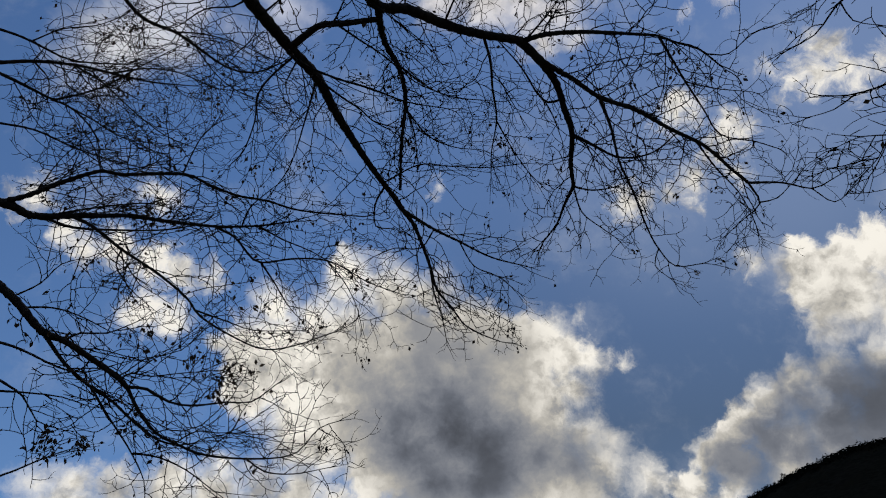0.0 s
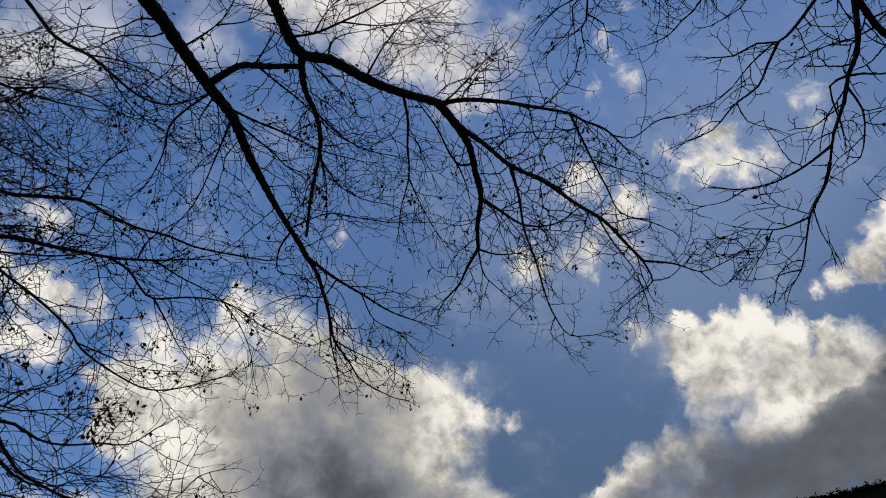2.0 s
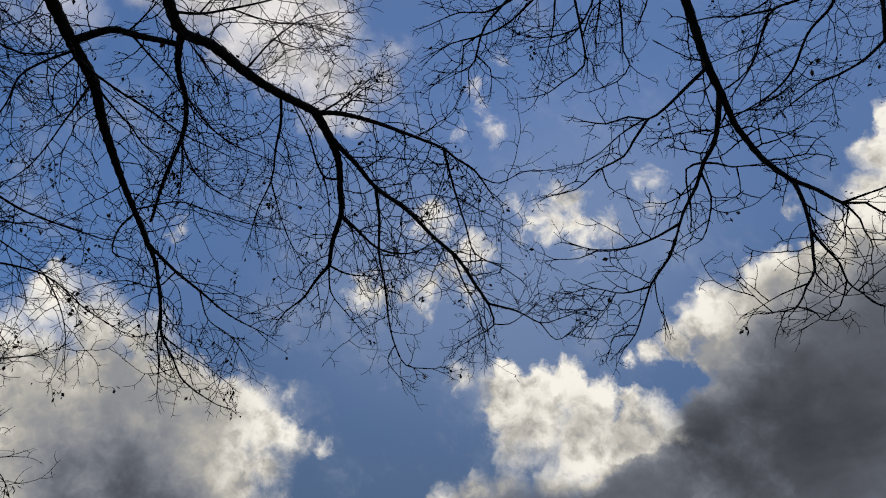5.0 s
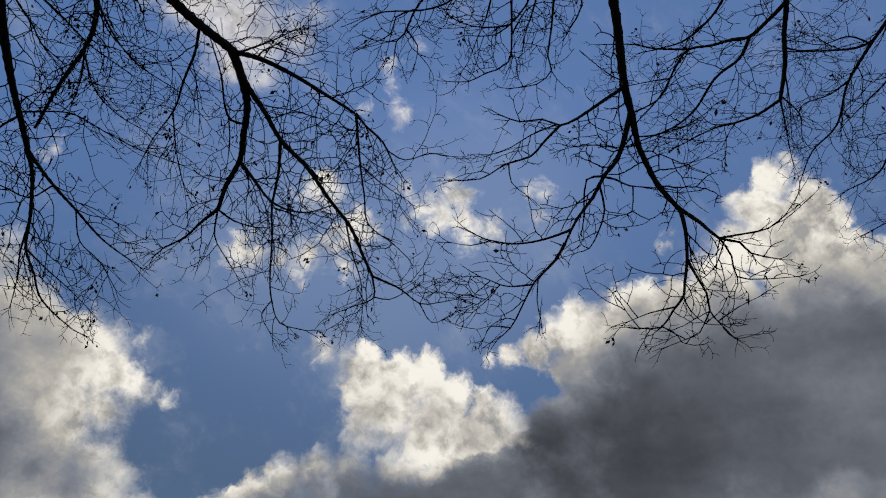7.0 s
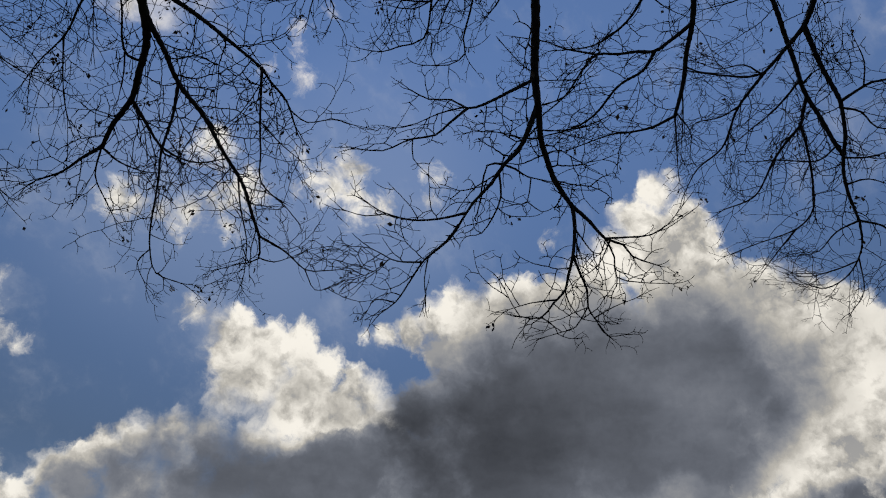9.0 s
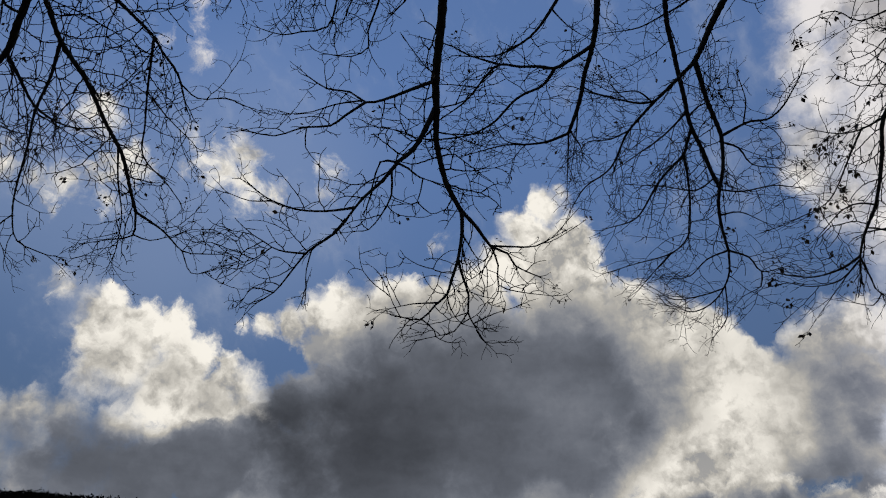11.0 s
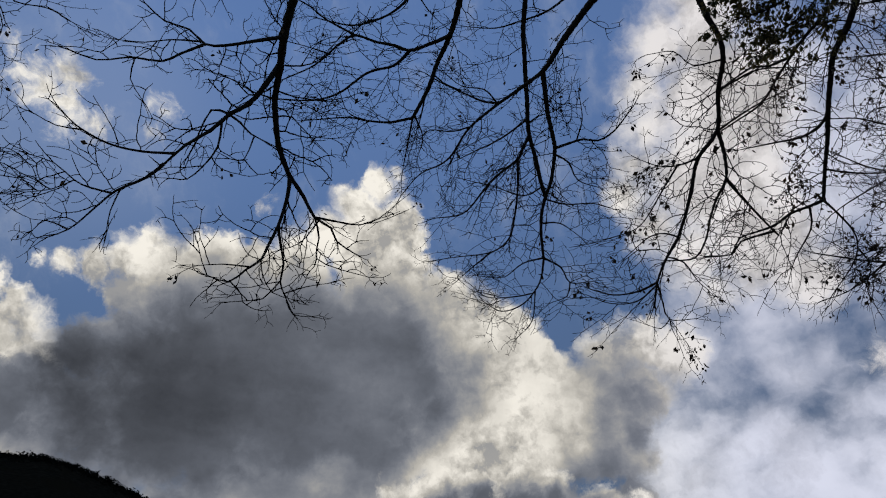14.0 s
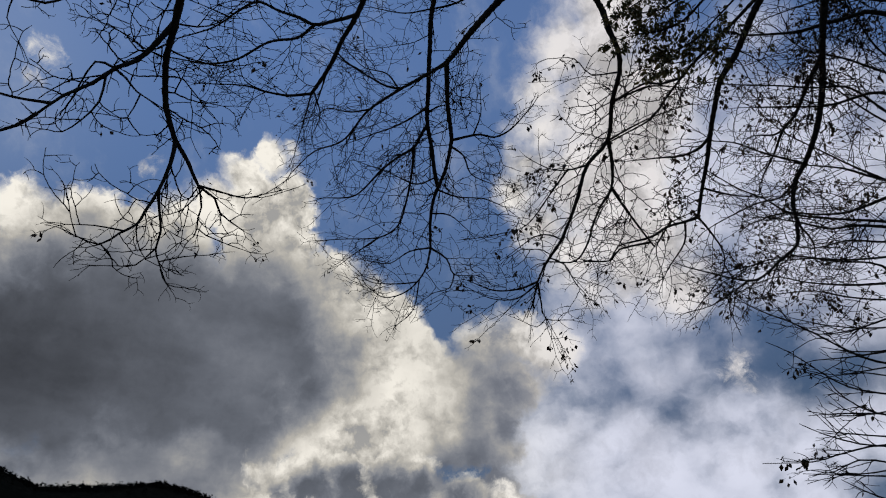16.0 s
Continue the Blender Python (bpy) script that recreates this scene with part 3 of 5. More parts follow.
def dress(made, leaves=None, leaf=None, more=1.0):
    """Twigs and leaves on a limb and its branches."""
    tree, rng = made.tree, made.rng
    leafy = tree["leaves"] if leaves is None else leaves
    stems, buds = [], []
    for line, radii, bare in made.lines:
        length = sum((b - a).length for a, b in zip(line, line[1:]))
        walked, due = 0.0, rng.uniform(0.05, 0.2) + (0.12 * length if bare else 0)
        for i in range(1, len(line) - 1):
            walked += (line[i] - line[i - 1]).length
            if walked < due or walked > length * tree["bare_end"]:
                continue
            thick = radii[i]
            due = walked + rng.uniform(0.5, 1.5) / (tree["twigs"] * more) * (1.8 if thick > 0.02 else 1)
            d = (line[i + 1] - line[i - 1]).normalized()
            # the sprays lie more or less level
            out = d.cross(Vector((0, 0, rng.choice((-0.6, 0.6)))) + any_way(rng)).normalized()
            lean = rng.uniform(0.75, 1.4) * tree["wide"]
            way = d * math.cos(lean) + out * math.sin(lean)
            size = tree["spread"] * rng.uniform(0.35, 1.0) * (0.75 + 0.5 * (1 - walked / length))
            normal = (way.cross(d) + any_way(rng) * 0.4).normalized()
            grow(line[i], way, normal, size, min(0.0054, max(0.0035, thick * 0.5)), 2, rng, stems, buds, rng.choice((-0.5, 1)) * tree["wide"], tree["wide"])
        d = (line[-1] - line[-3]).normalized()
        for _ in range(2 if radii[-1] < 0.007 and tree["bare_end"] == 1 else 0):
            grow(line[-1], (d + any_way(rng) * 0.3).normalized(), any_way(rng), tree["spread"] * rng.uniform(0.18, 0.38), max(0.0027, radii[-1] * 0.85), 2, rng, stems, buds)
    verts, faces = [], []
    for line, radii in stems:
        tube(line, radii, 3, verts, faces)
    ob = tagged(new("twig_spray", mesh_of("twig_spray", verts, faces, TWIG, False)), kind="stuff")
    ob.parent = made.ob
    verts, faces = [], []
    for p, d in buds:
        # leaves are left in small clusters, here and there
        here = max(0.0, noise.noise(Vector(p) * 3.1) + 0.15)
        if rng.random() < (0.85 if leafy > 3 else leafy * 2.2 * here * here):
            for _ in range(rng.choice((3, 4, 6, 8) if leafy > 3 else (1, 1, 2, 3, 5))):
                leaf_faces(p + any_way(rng) * 0.02, d, tree["leaf_size"] * rng.uniform(0.5, 1.2), rng, verts, faces)
    if faces:
        ob = tagged(new("foliage", mesh_of("foliage", verts, faces, leaf or tree["leaf"], False)), "withered brown leaves left in loose groups", kind="stuff")
        ob.parent = made.ob


tree_a = plant((-4.6, -0.8, 0), [(-4.6, -0.8, 0), (-4.4, -0.7, 4), (-4.2, -0.5, 7.4), (-4.3, -0.8, 10.5)], 0.24, 0.02, "bare tree with dark limbs and scattered withered leaves", 18, 0.62, 0.16, 0.034, LEAF)
tree_b = plant((1.4, -2.5, 0), [(1.4, -2.5, 0), (1.35, -2.3, 4), (1.3, -2.0, 6.4), (1.3, -2.3, 9.0)], 0.18, 0.02, "bare tree with a drooping limb and almost no leaves", 18, 0.38, 0.05, 0.033, LEAF)
tree_c = plant((3.4, -3.8, 0), [(3.4, -3.8, 0), (3.3, -3.6, 4.5), (3.3, -3.3, 7.8), (3.2, -3.6, 11.0)], 0.22, 0.02, "bare tree with forked hanging limbs and fine twigs", 16, 0.62, 0.05, 0.045, LEAF)
tree_d = plant((4.4, -5.6, 0), [(4.4, -5.6, 0), (4.3, -5.4, 4), (4.2, -5.1, 7), (4.2, -5.5, 10.0)], 0.22, 0.02, "dark-limbed tree with small withered leaves on its twigs", 15, 0.56, 0.4, 0.042, LEAF)
tree_e = plant((7.0, -5.9, 0), [(7.0, -5.9, 0), (6.9, -5.8, 4), (6.8, -5.6, 6.8), (6.9, -5.9, 9.5)], 0.2, 0.02, "densely twigged tree with level boughs and withered leaves", 20, 0.6, 0.9, 0.034, LEAF)
tree_f = plant((5.6, -4.8, 0), [(5.6, -4.8, 0), (5.6, -4.7, 2), (5.5, -4.6, 3.8), (5.6, -4.9, 5.2)], 0.12, 0.015, "bushy small tree with long thin whips and dark leaves", 26, 0.28, 0.7, 0.034, LEAF, 0.6, 0.7)

# limbs of tree a
b = limb(tree_a, 0.0492, 0.0175, [(-1.32, 2.67, 5.65), (-1.20, 2.84, 5.66), (-1.10, 3.02, 5.64), (-0.94, 3.25, 5.57), (-0.80, 3.44, 5.53), (-0.68, 3.69, 5.43), (-0.47, 3.99, 5.25), (-0.28, 4.23, 5.10)], [(-4.33, -0.63, 5.25), (-2.67, 1.18, 6.40), (-1.76, 2.06, 5.62)])
branch(b, 0.0175, 0.0038, (-0.28, 4.23, 5.10), (-0.19, 4.29, 4.99), (-0.09, 4.42, 4.76), (-0.04, 4.49, 4.61), (0.06, 4.53, 4.49), (0.13, 4.56, 4.39), (0.24, 4.56, 4.31), (0.37, 4.56, 4.25))
branch(b, 0.0153, 0.0038, (-0.28, 4.23, 5.10), (-0.09, 4.26, 4.97), (0.11, 4.27, 4.85), (0.32, 4.27, 4.72), (0.55, 4.24, 4.62))
branch(b, 0.0088, 0.0031, (-0.09, 4.42, 4.76), (-0.06, 4.52, 4.60), (-0.01, 4.59, 4.46), (0.02, 4.66, 4.33))
branch(b, 0.0115, 0.0036, (-0.92, 3.28, 5.56), (-0.84, 3.31, 5.49), (-0.64, 3.35, 5.42), (-0.43, 3.38, 5.36), (-0.22, 3.41, 5.28), (0.02, 3.41, 5.22))
branch(b, 0.0096, 0.0036, (-0.80, 3.44, 5.53), (-0.66, 3.50, 5.44), (-0.51, 3.55, 5.35), (-0.44, 3.57, 5.28), (-0.30, 3.57, 5.22))
branch(b, 0.0095, 0.0036, (-0.92, 3.28, 5.56), (-1.08, 3.36, 5.44), (-1.15, 3.42, 5.35), (-1.17, 3.52, 5.23), (-1.24, 3.63, 5.08), (-1.31, 3.66, 5.00))
branch(b, 0.0075, 0.0030, (-0.90, 3.30, 5.56), (-0.99, 3.43, 5.47), (-0.98, 3.52, 5.43))
branch(b, 0.0086, 0.0030, (-0.80, 3.44, 5.53), (-0.87, 3.61, 5.42), (-0.95, 3.79, 5.27), (-1.02, 3.92, 5.19), (-1.12, 4.02, 5.10))
branch(b, 0.0099, 0.0038, (-0.39, 4.09, 5.19), (-0.46, 4.19, 5.11), (-0.46, 4.30, 5.01), (-0.36, 4.34, 5.02))
branch(b, 0.0266, 0.0187, (-0.95, 3.23, 5.57), (-0.77, 3.13, 5.65), (-0.63, 3.11, 5.65), (-0.49, 3.09, 5.65), (-0.38, 3.07, 5.64))
branch(b, 0.0084, 0.0035, (-0.66, 3.11, 5.66), (-0.50, 3.21, 5.61), (-0.36, 3.29, 5.56), (-0.17, 3.42, 5.47), (0.02, 3.49, 5.43))
branch(b, 0.0084, 0.0045, (-0.67, 3.11, 5.66), (-0.63, 3.05, 5.69), (-0.57, 2.95, 5.75))
branch(b, 0.0067, 0.0027, (-0.40, 4.07, 5.20), (-0.16, 3.96, 5.26), (0.06, 3.93, 5.22), (0.28, 3.89, 5.17), (0.52, 3.82, 5.14))
branch(b, 0.0067, 0.0031, (-0.06, 4.26, 4.95), (-0.15, 4.30, 4.82), (-0.32, 4.26, 4.79), (-0.46, 4.25, 4.71))
branch(b, 0.0067, 0.0027, (-0.04, 4.49, 4.61), (0.10, 4.50, 4.54), (0.25, 4.50, 4.47), (0.36, 4.50, 4.41))
branch(b, 0.0056, 0.0027, (0.11, 4.27, 4.85), (0.21, 4.41, 4.75), (0.37, 4.49, 4.72), (0.53, 4.59, 4.64))
branch(b, 0.0084, 0.0029, (-1.09, 3.03, 5.64), (-0.91, 2.95, 5.79), (-0.83, 2.87, 5.90), (-0.82, 2.79, 6.00))
branch(b, 0.0073, 0.0027, (-1.15, 2.92, 5.66), (-1.25, 2.98, 5.65), (-1.43, 3.00, 5.65), (-1.61, 3.08, 5.59), (-1.75, 3.09, 5.59))
branch(b, 0.0073, 0.0027, (-1.18, 2.88, 5.66), (-1.30, 2.86, 5.65), (-1.43, 2.90, 5.58), (-1.60, 2.88, 5.54), (-1.70, 2.90, 5.49))
branch(b, 0.0064, 0.0026, (-0.91, 2.95, 5.79), (-0.73, 2.95, 5.88), (-0.62, 2.90, 6.00))
dress(b)
b = limb(tree_a, 0.0381, 0.0302, [(-0.65, 2.60, 5.84), (-0.55, 2.79, 5.79), (-0.47, 2.95, 5.74), (-0.38, 3.04, 5.71), (-0.22, 3.08, 5.75), (-0.01, 3.17, 5.74), (0.24, 3.25, 5.72), (0.50, 3.30, 5.71)], [(-4.32, -0.62, 5.44), (-2.30, 1.15, 6.59), (-1.03, 1.91, 6.04)])
branch(b, 0.0262, 0.0085, (-0.39, 3.03, 5.71), (-0.36, 3.24, 5.63), (-0.28, 3.39, 5.58), (-0.24, 3.57, 5.50), (-0.27, 3.81, 5.34), (-0.29, 4.08, 5.14))
branch(b, 0.0075, 0.0030, (-0.29, 3.37, 5.59), (-0.12, 3.51, 5.55), (0.06, 3.60, 5.53), (0.36, 3.65, 5.54))
branch(b, 0.0076, 0.0037, (-0.24, 3.62, 5.47), (-0.19, 3.76, 5.39), (-0.17, 3.91, 5.29))
branch(b, 0.0066, 0.0026, (-0.24, 3.64, 5.46), (-0.09, 3.74, 5.31), (0.08, 3.76, 5.23), (0.24, 3.74, 5.19))
branch(b, 0.0209, 0.0057, (0.50, 3.30, 5.71), (0.67, 3.24, 5.71), (0.91, 3.19, 5.67), (1.14, 3.15, 5.60), (1.31, 3.12, 5.54), (1.39, 3.12, 5.48), (1.52, 3.11, 5.41), (1.63, 3.14, 5.30))
branch(b, 0.0104, 0.0036, (1.31, 3.12, 5.54), (1.39, 3.21, 5.46), (1.49, 3.32, 5.35), (1.60, 3.43, 5.23), (1.71, 3.53, 5.11), (1.90, 3.52, 5.04), (1.99, 3.53, 5.01))
branch(b, 0.0054, 0.0026, (1.49, 3.32, 5.35), (1.68, 3.34, 5.31), (1.88, 3.33, 5.27))
branch(b, 0.0053, 0.0025, (1.56, 3.12, 5.37), (1.70, 3.12, 5.37), (1.83, 3.03, 5.44), (1.98, 2.98, 5.47))
branch(b, 0.0116, 0.0036, (0.26, 3.26, 5.72), (0.31, 3.41, 5.65), (0.33, 3.58, 5.57), (0.36, 3.75, 5.48), (0.33, 3.94, 5.36), (0.33, 4.08, 5.28))
branch(b, 0.0067, 0.0027, (0.36, 3.76, 5.47), (0.46, 3.91, 5.38), (0.58, 4.05, 5.28), (0.70, 4.15, 5.21))
branch(b, 0.0086, 0.0036, (0.53, 3.29, 5.71), (0.68, 3.14, 5.81), (0.77, 3.03, 5.88))
branch(b, 0.0065, 0.0030, (0.64, 3.25, 5.71), (0.68, 3.16, 5.76), (0.87, 3.10, 5.76), (0.96, 3.01, 5.79))
branch(b, 0.0102, 0.0033, (-0.48, 2.94, 5.74), (-0.32, 2.87, 5.71), (-0.16, 2.76, 5.70), (0.02, 2.63, 5.70), (0.21, 2.47, 5.70), (0.39, 2.32, 5.69))
branch(b, 0.0061, 0.0024, (-0.16, 2.76, 5.70), (0.09, 2.79, 5.76), (0.30, 2.77, 5.85), (0.51, 2.77, 5.91))
branch(b, 0.0084, 0.0030, (0.01, 3.18, 5.74), (0.07, 3.03, 5.77), (0.12, 2.92, 5.78), (0.24, 2.75, 5.82), (0.41, 2.62, 5.82))
branch(b, 0.0053, 0.0025, (0.12, 2.92, 5.78), (0.28, 2.94, 5.81), (0.43, 2.91, 5.87))
branch(b, 0.0062, 0.0025, (-0.32, 2.87, 5.71), (-0.26, 2.75, 5.75), (-0.18, 2.64, 5.78), (-0.18, 2.52, 5.81))
branch(b, 0.0074, 0.0027, (-0.23, 3.08, 5.75), (-0.22, 3.01, 5.82), (-0.16, 2.98, 5.88), (-0.02, 2.96, 5.93))
dress(b)
b = limb(tree_a, 0.0320, 0.0151, [(0.50, 3.30, 5.71), (0.63, 3.41, 5.67), (0.75, 3.56, 5.60), (0.81, 3.70, 5.51), (0.87, 3.85, 5.43), (0.87, 4.02, 5.32), (0.90, 4.16, 5.24)])
branch(b, 0.0145, 0.0060, (0.90, 4.16, 5.24), (0.84, 4.28, 5.17), (0.80, 4.39, 5.10), (0.72, 4.50, 5.04))
branch(b, 0.0091, 0.0032, (0.90, 4.16, 5.24), (1.02, 4.13, 5.18), (1.16, 4.06, 5.15), (1.24, 3.99, 5.15))
branch(b, 0.0153, 0.0044, (0.87, 3.85, 5.43), (1.01, 3.89, 5.37), (1.16, 3.93, 5.30), (1.31, 3.92, 5.29), (1.43, 3.87, 5.31), (1.52, 3.80, 5.36))
branch(b, 0.0099, 0.0048, (0.79, 3.64, 5.55), (0.70, 3.68, 5.56), (0.63, 3.65, 5.62), (0.53, 3.55, 5.75), (0.38, 3.44, 5.88))
branch(b, 0.0067, 0.0027, (0.68, 3.68, 5.57), (0.74, 3.75, 5.49), (0.80, 3.86, 5.38))
branch(b, 0.0080, 0.0028, (0.90, 4.16, 5.24), (0.95, 4.24, 5.08), (1.06, 4.26, 4.97), (1.16, 4.26, 4.87))
branch(b, 0.0211, 0.0109, (0.63, 3.41, 5.67), (0.83, 3.48, 5.57), (1.01, 3.55, 5.47), (1.22, 3.57, 5.38), (1.42, 3.61, 5.26), (1.65, 3.65, 5.12), (1.80, 3.70, 4.98), (1.89, 3.73, 4.89))
branch(b, 0.0097, 0.0030, (1.89, 3.73, 4.89), (2.05, 3.64, 4.81), (2.18, 3.58, 4.71), (2.25, 3.48, 4.69), (2.31, 3.37, 4.68))
branch(b, 0.0044, 0.0026, (2.18, 3.58, 4.71), (2.31, 3.62, 4.64), (2.42, 3.57, 4.71))
branch(b, 0.0086, 0.0026, (1.89, 3.73, 4.89), (1.97, 3.82, 4.80), (1.90, 3.93, 4.77), (1.83, 4.03, 4.74))
branch(b, 0.0056, 0.0026, (1.97, 3.81, 4.80), (2.06, 3.77, 4.80), (2.15, 3.68, 4.86))
branch(b, 0.0128, 0.0037, (1.01, 3.55, 5.47), (1.08, 3.66, 5.31), (1.13, 3.78, 5.12), (1.20, 3.86, 4.98), (1.24, 3.91, 4.86), (1.29, 3.97, 4.72), (1.35, 4.02, 4.60), (1.44, 4.04, 4.48), (1.59, 3.97, 4.45))
branch(b, 0.0076, 0.0026, (1.60, 3.64, 5.15), (1.74, 3.77, 5.04), (1.90, 3.89, 4.93), (2.01, 4.03, 4.79))
branch(b, 0.0044, 0.0026, (1.35, 4.02, 4.60), (1.33, 4.09, 4.52), (1.41, 4.12, 4.45))
dress(b)
b = limb(tree_a, 0.0130, 0.0048, [(-1.95, 2.90, 5.72), (-1.81, 3.05, 5.63), (-1.63, 3.13, 5.60), (-1.52, 3.19, 5.55), (-1.34, 3.30, 5.48), (-1.17, 3.33, 5.46), (-0.99, 3.29, 5.51)], [(-4.32, -0.62, 5.32), (-3.02, 1.31, 6.47), (-2.40, 2.41, 6.00)])
branch(b, 0.0055, 0.0026, (-1.52, 3.19, 5.55), (-1.42, 3.35, 5.48), (-1.30, 3.46, 5.44), (-1.13, 3.54, 5.43))
branch(b, 0.0066, 0.0026, (-1.63, 3.13, 5.60), (-1.47, 3.16, 5.62), (-1.28, 3.23, 5.62), (-1.11, 3.31, 5.59))
dress(b, 0.2, None, 2.2)
b = limb(tree_a, 0.0338, 0.0142, [(-2.81, 3.67, 4.76), (-2.65, 3.78, 4.77), (-2.57, 3.85, 4.75), (-2.43, 3.91, 4.79), (-2.25, 3.97, 4.84), (-2.04, 4.04, 4.90)], [(-4.38, -0.68, 4.36), (-3.52, 1.71, 5.51), (-3.44, 3.22, 4.75)])
branch(b, 0.0178, 0.0060, (-2.04, 4.04, 4.90), (-1.79, 4.08, 4.88), (-1.50, 4.12, 4.87), (-1.24, 4.12, 4.87), (-1.00, 4.09, 4.88))
branch(b, 0.0199, 0.0049, (-2.70, 3.75, 4.77), (-2.55, 3.75, 4.83), (-2.37, 3.74, 4.92), (-2.15, 3.74, 5.02), (-2.03, 3.77, 5.01), (-1.67, 3.83, 5.07), (-1.51, 3.89, 5.03), (-1.33, 3.95, 4.99), (-1.15, 3.98, 4.97), (-0.97, 4.02, 4.93), (-0.75, 4.04, 4.91), (-0.51, 4.05, 4.89))
branch(b, 0.0067, 0.0027, (-1.67, 3.83, 5.07), (-1.62, 3.78, 5.21), (-1.55, 3.73, 5.34), (-1.46, 3.72, 5.43))
branch(b, 0.0057, 0.0027, (-2.15, 3.74, 5.02), (-2.16, 3.59, 5.08), (-2.21, 3.45, 5.12), (-2.24, 3.35, 5.13))
branch(b, 0.0134, 0.0039, (-2.35, 3.94, 4.81), (-2.21, 3.97, 4.75), (-2.03, 4.05, 4.63), (-1.80, 4.15, 4.51), (-1.61, 4.22, 4.37), (-1.51, 4.24, 4.25), (-1.27, 4.30, 4.12), (-1.09, 4.30, 4.05), (-0.91, 4.26, 4.05), (-0.67, 4.19, 4.10))
branch(b, 0.0065, 0.0026, (-1.55, 4.23, 4.29), (-1.37, 4.33, 4.27), (-1.21, 4.41, 4.25), (-0.93, 4.48, 4.29))
branch(b, 0.0067, 0.0027, (-2.03, 4.05, 4.63), (-2.05, 4.08, 4.53), (-1.97, 4.17, 4.42), (-1.86, 4.24, 4.34))
branch(b, 0.0113, 0.0049, (-2.50, 3.88, 4.76), (-2.35, 3.99, 4.76), (-2.14, 4.08, 4.81), (-1.88, 4.16, 4.87), (-1.65, 4.21, 4.95))
branch(b, 0.0091, 0.0032, (-2.47, 3.90, 4.78), (-2.28, 3.93, 4.86), (-2.09, 3.97, 4.93), (-1.90, 4.02, 4.98), (-1.70, 4.11, 4.97))
branch(b, 0.0110, 0.0033, (-1.50, 4.12, 4.87), (-1.37, 4.17, 4.82), (-1.28, 4.24, 4.73), (-1.20, 4.28, 4.69), (-0.99, 4.28, 4.72), (-0.77, 4.30, 4.72), (-0.62, 4.34, 4.66), (-0.50, 4.38, 4.60), (-0.28, 4.42, 4.53))
branch(b, 0.0077, 0.0027, (-1.20, 4.28, 4.69), (-1.13, 4.42, 4.63), (-1.05, 4.57, 4.54), (-0.93, 4.72, 4.46))
branch(b, 0.0077, 0.0027, (-1.22, 4.11, 4.87), (-1.05, 4.16, 4.79), (-0.86, 4.20, 4.72), (-0.64, 4.26, 4.61))
branch(b, 0.0067, 0.0027, (-1.32, 4.12, 4.87), (-1.27, 4.05, 4.96), (-1.17, 4.00, 5.04), (-1.04, 3.95, 5.13))
branch(b, 0.0056, 0.0027, (-0.77, 4.30, 4.72), (-0.65, 4.37, 4.59), (-0.57, 4.43, 4.45), (-0.53, 4.48, 4.31))
dress(b, 0.3)
b = limb(tree_a, 0.0263, 0.0146, [(-2.29, 3.26, 3.91), (-2.16, 3.40, 3.82), (-2.05, 3.53, 3.72), (-1.96, 3.59, 3.70), (-1.84, 3.69, 3.65), (-1.72, 3.77, 3.59), (-1.67, 3.82, 3.55)], [(-4.42, -0.71, 3.51), (-3.25, 1.47, 4.66), (-2.75, 2.74, 4.21)])
branch(b, 0.0119, 0.0028, (-1.67, 3.82, 3.55), (-1.61, 3.91, 3.45), (-1.53, 3.99, 3.37), (-1.44, 4.06, 3.34), (-1.33, 4.13, 3.31), (-1.19, 4.19, 3.31), (-0.96, 4.25, 3.33), (-0.82, 4.28, 3.38), (-0.71, 4.26, 3.51), (-0.60, 4.27, 3.56))
branch(b, 0.0058, 0.0023, (-1.09, 4.22, 3.32), (-0.98, 4.24, 3.25), (-0.82, 4.25, 3.24), (-0.64, 4.24, 3.27))
branch(b, 0.0101, 0.0032, (-1.67, 3.82, 3.55), (-1.57, 3.84, 3.55), (-1.46, 3.89, 3.50), (-1.34, 3.92, 3.49), (-1.17, 3.94, 3.52), (-1.04, 3.96, 3.53), (-0.91, 3.93, 3.62))
branch(b, 0.0066, 0.0023, (-1.71, 3.79, 3.58), (-1.66, 3.81, 3.63), (-1.58, 3.87, 3.64), (-1.44, 3.93, 3.69), (-1.25, 3.99, 3.74))
branch(b, 0.0048, 0.0023, (-1.65, 3.82, 3.63), (-1.54, 3.80, 3.72), (-1.42, 3.80, 3.76), (-1.33, 3.77, 3.83))
branch(b, 0.0137, 0.0058, (-2.05, 3.53, 3.72), (-1.96, 3.65, 3.61), (-1.84, 3.77, 3.53), (-1.74, 3.85, 3.48), (-1.63, 3.94, 3.40), (-1.52, 4.02, 3.34), (-1.43, 4.06, 3.33))
branch(b, 0.0084, 0.0028, (-1.84, 3.77, 3.53), (-1.78, 3.89, 3.44), (-1.71, 4.01, 3.35), (-1.67, 4.10, 3.29), (-1.62, 4.21, 3.19), (-1.62, 4.30, 3.09))
branch(b, 0.0068, 0.0023, (-1.67, 4.10, 3.30), (-1.53, 4.11, 3.28), (-1.38, 4.13, 3.22), (-1.24, 4.16, 3.13), (-1.12, 4.17, 3.05))
branch(b, 0.0048, 0.0023, (-1.44, 4.06, 3.34), (-1.32, 4.02, 3.39), (-1.16, 4.02, 3.38), (-1.01, 3.97, 3.44))
branch(b, 0.0075, 0.0026, (-1.96, 3.59, 3.70), (-1.88, 3.58, 3.74), (-1.75, 3.60, 3.75), (-1.61, 3.59, 3.81))
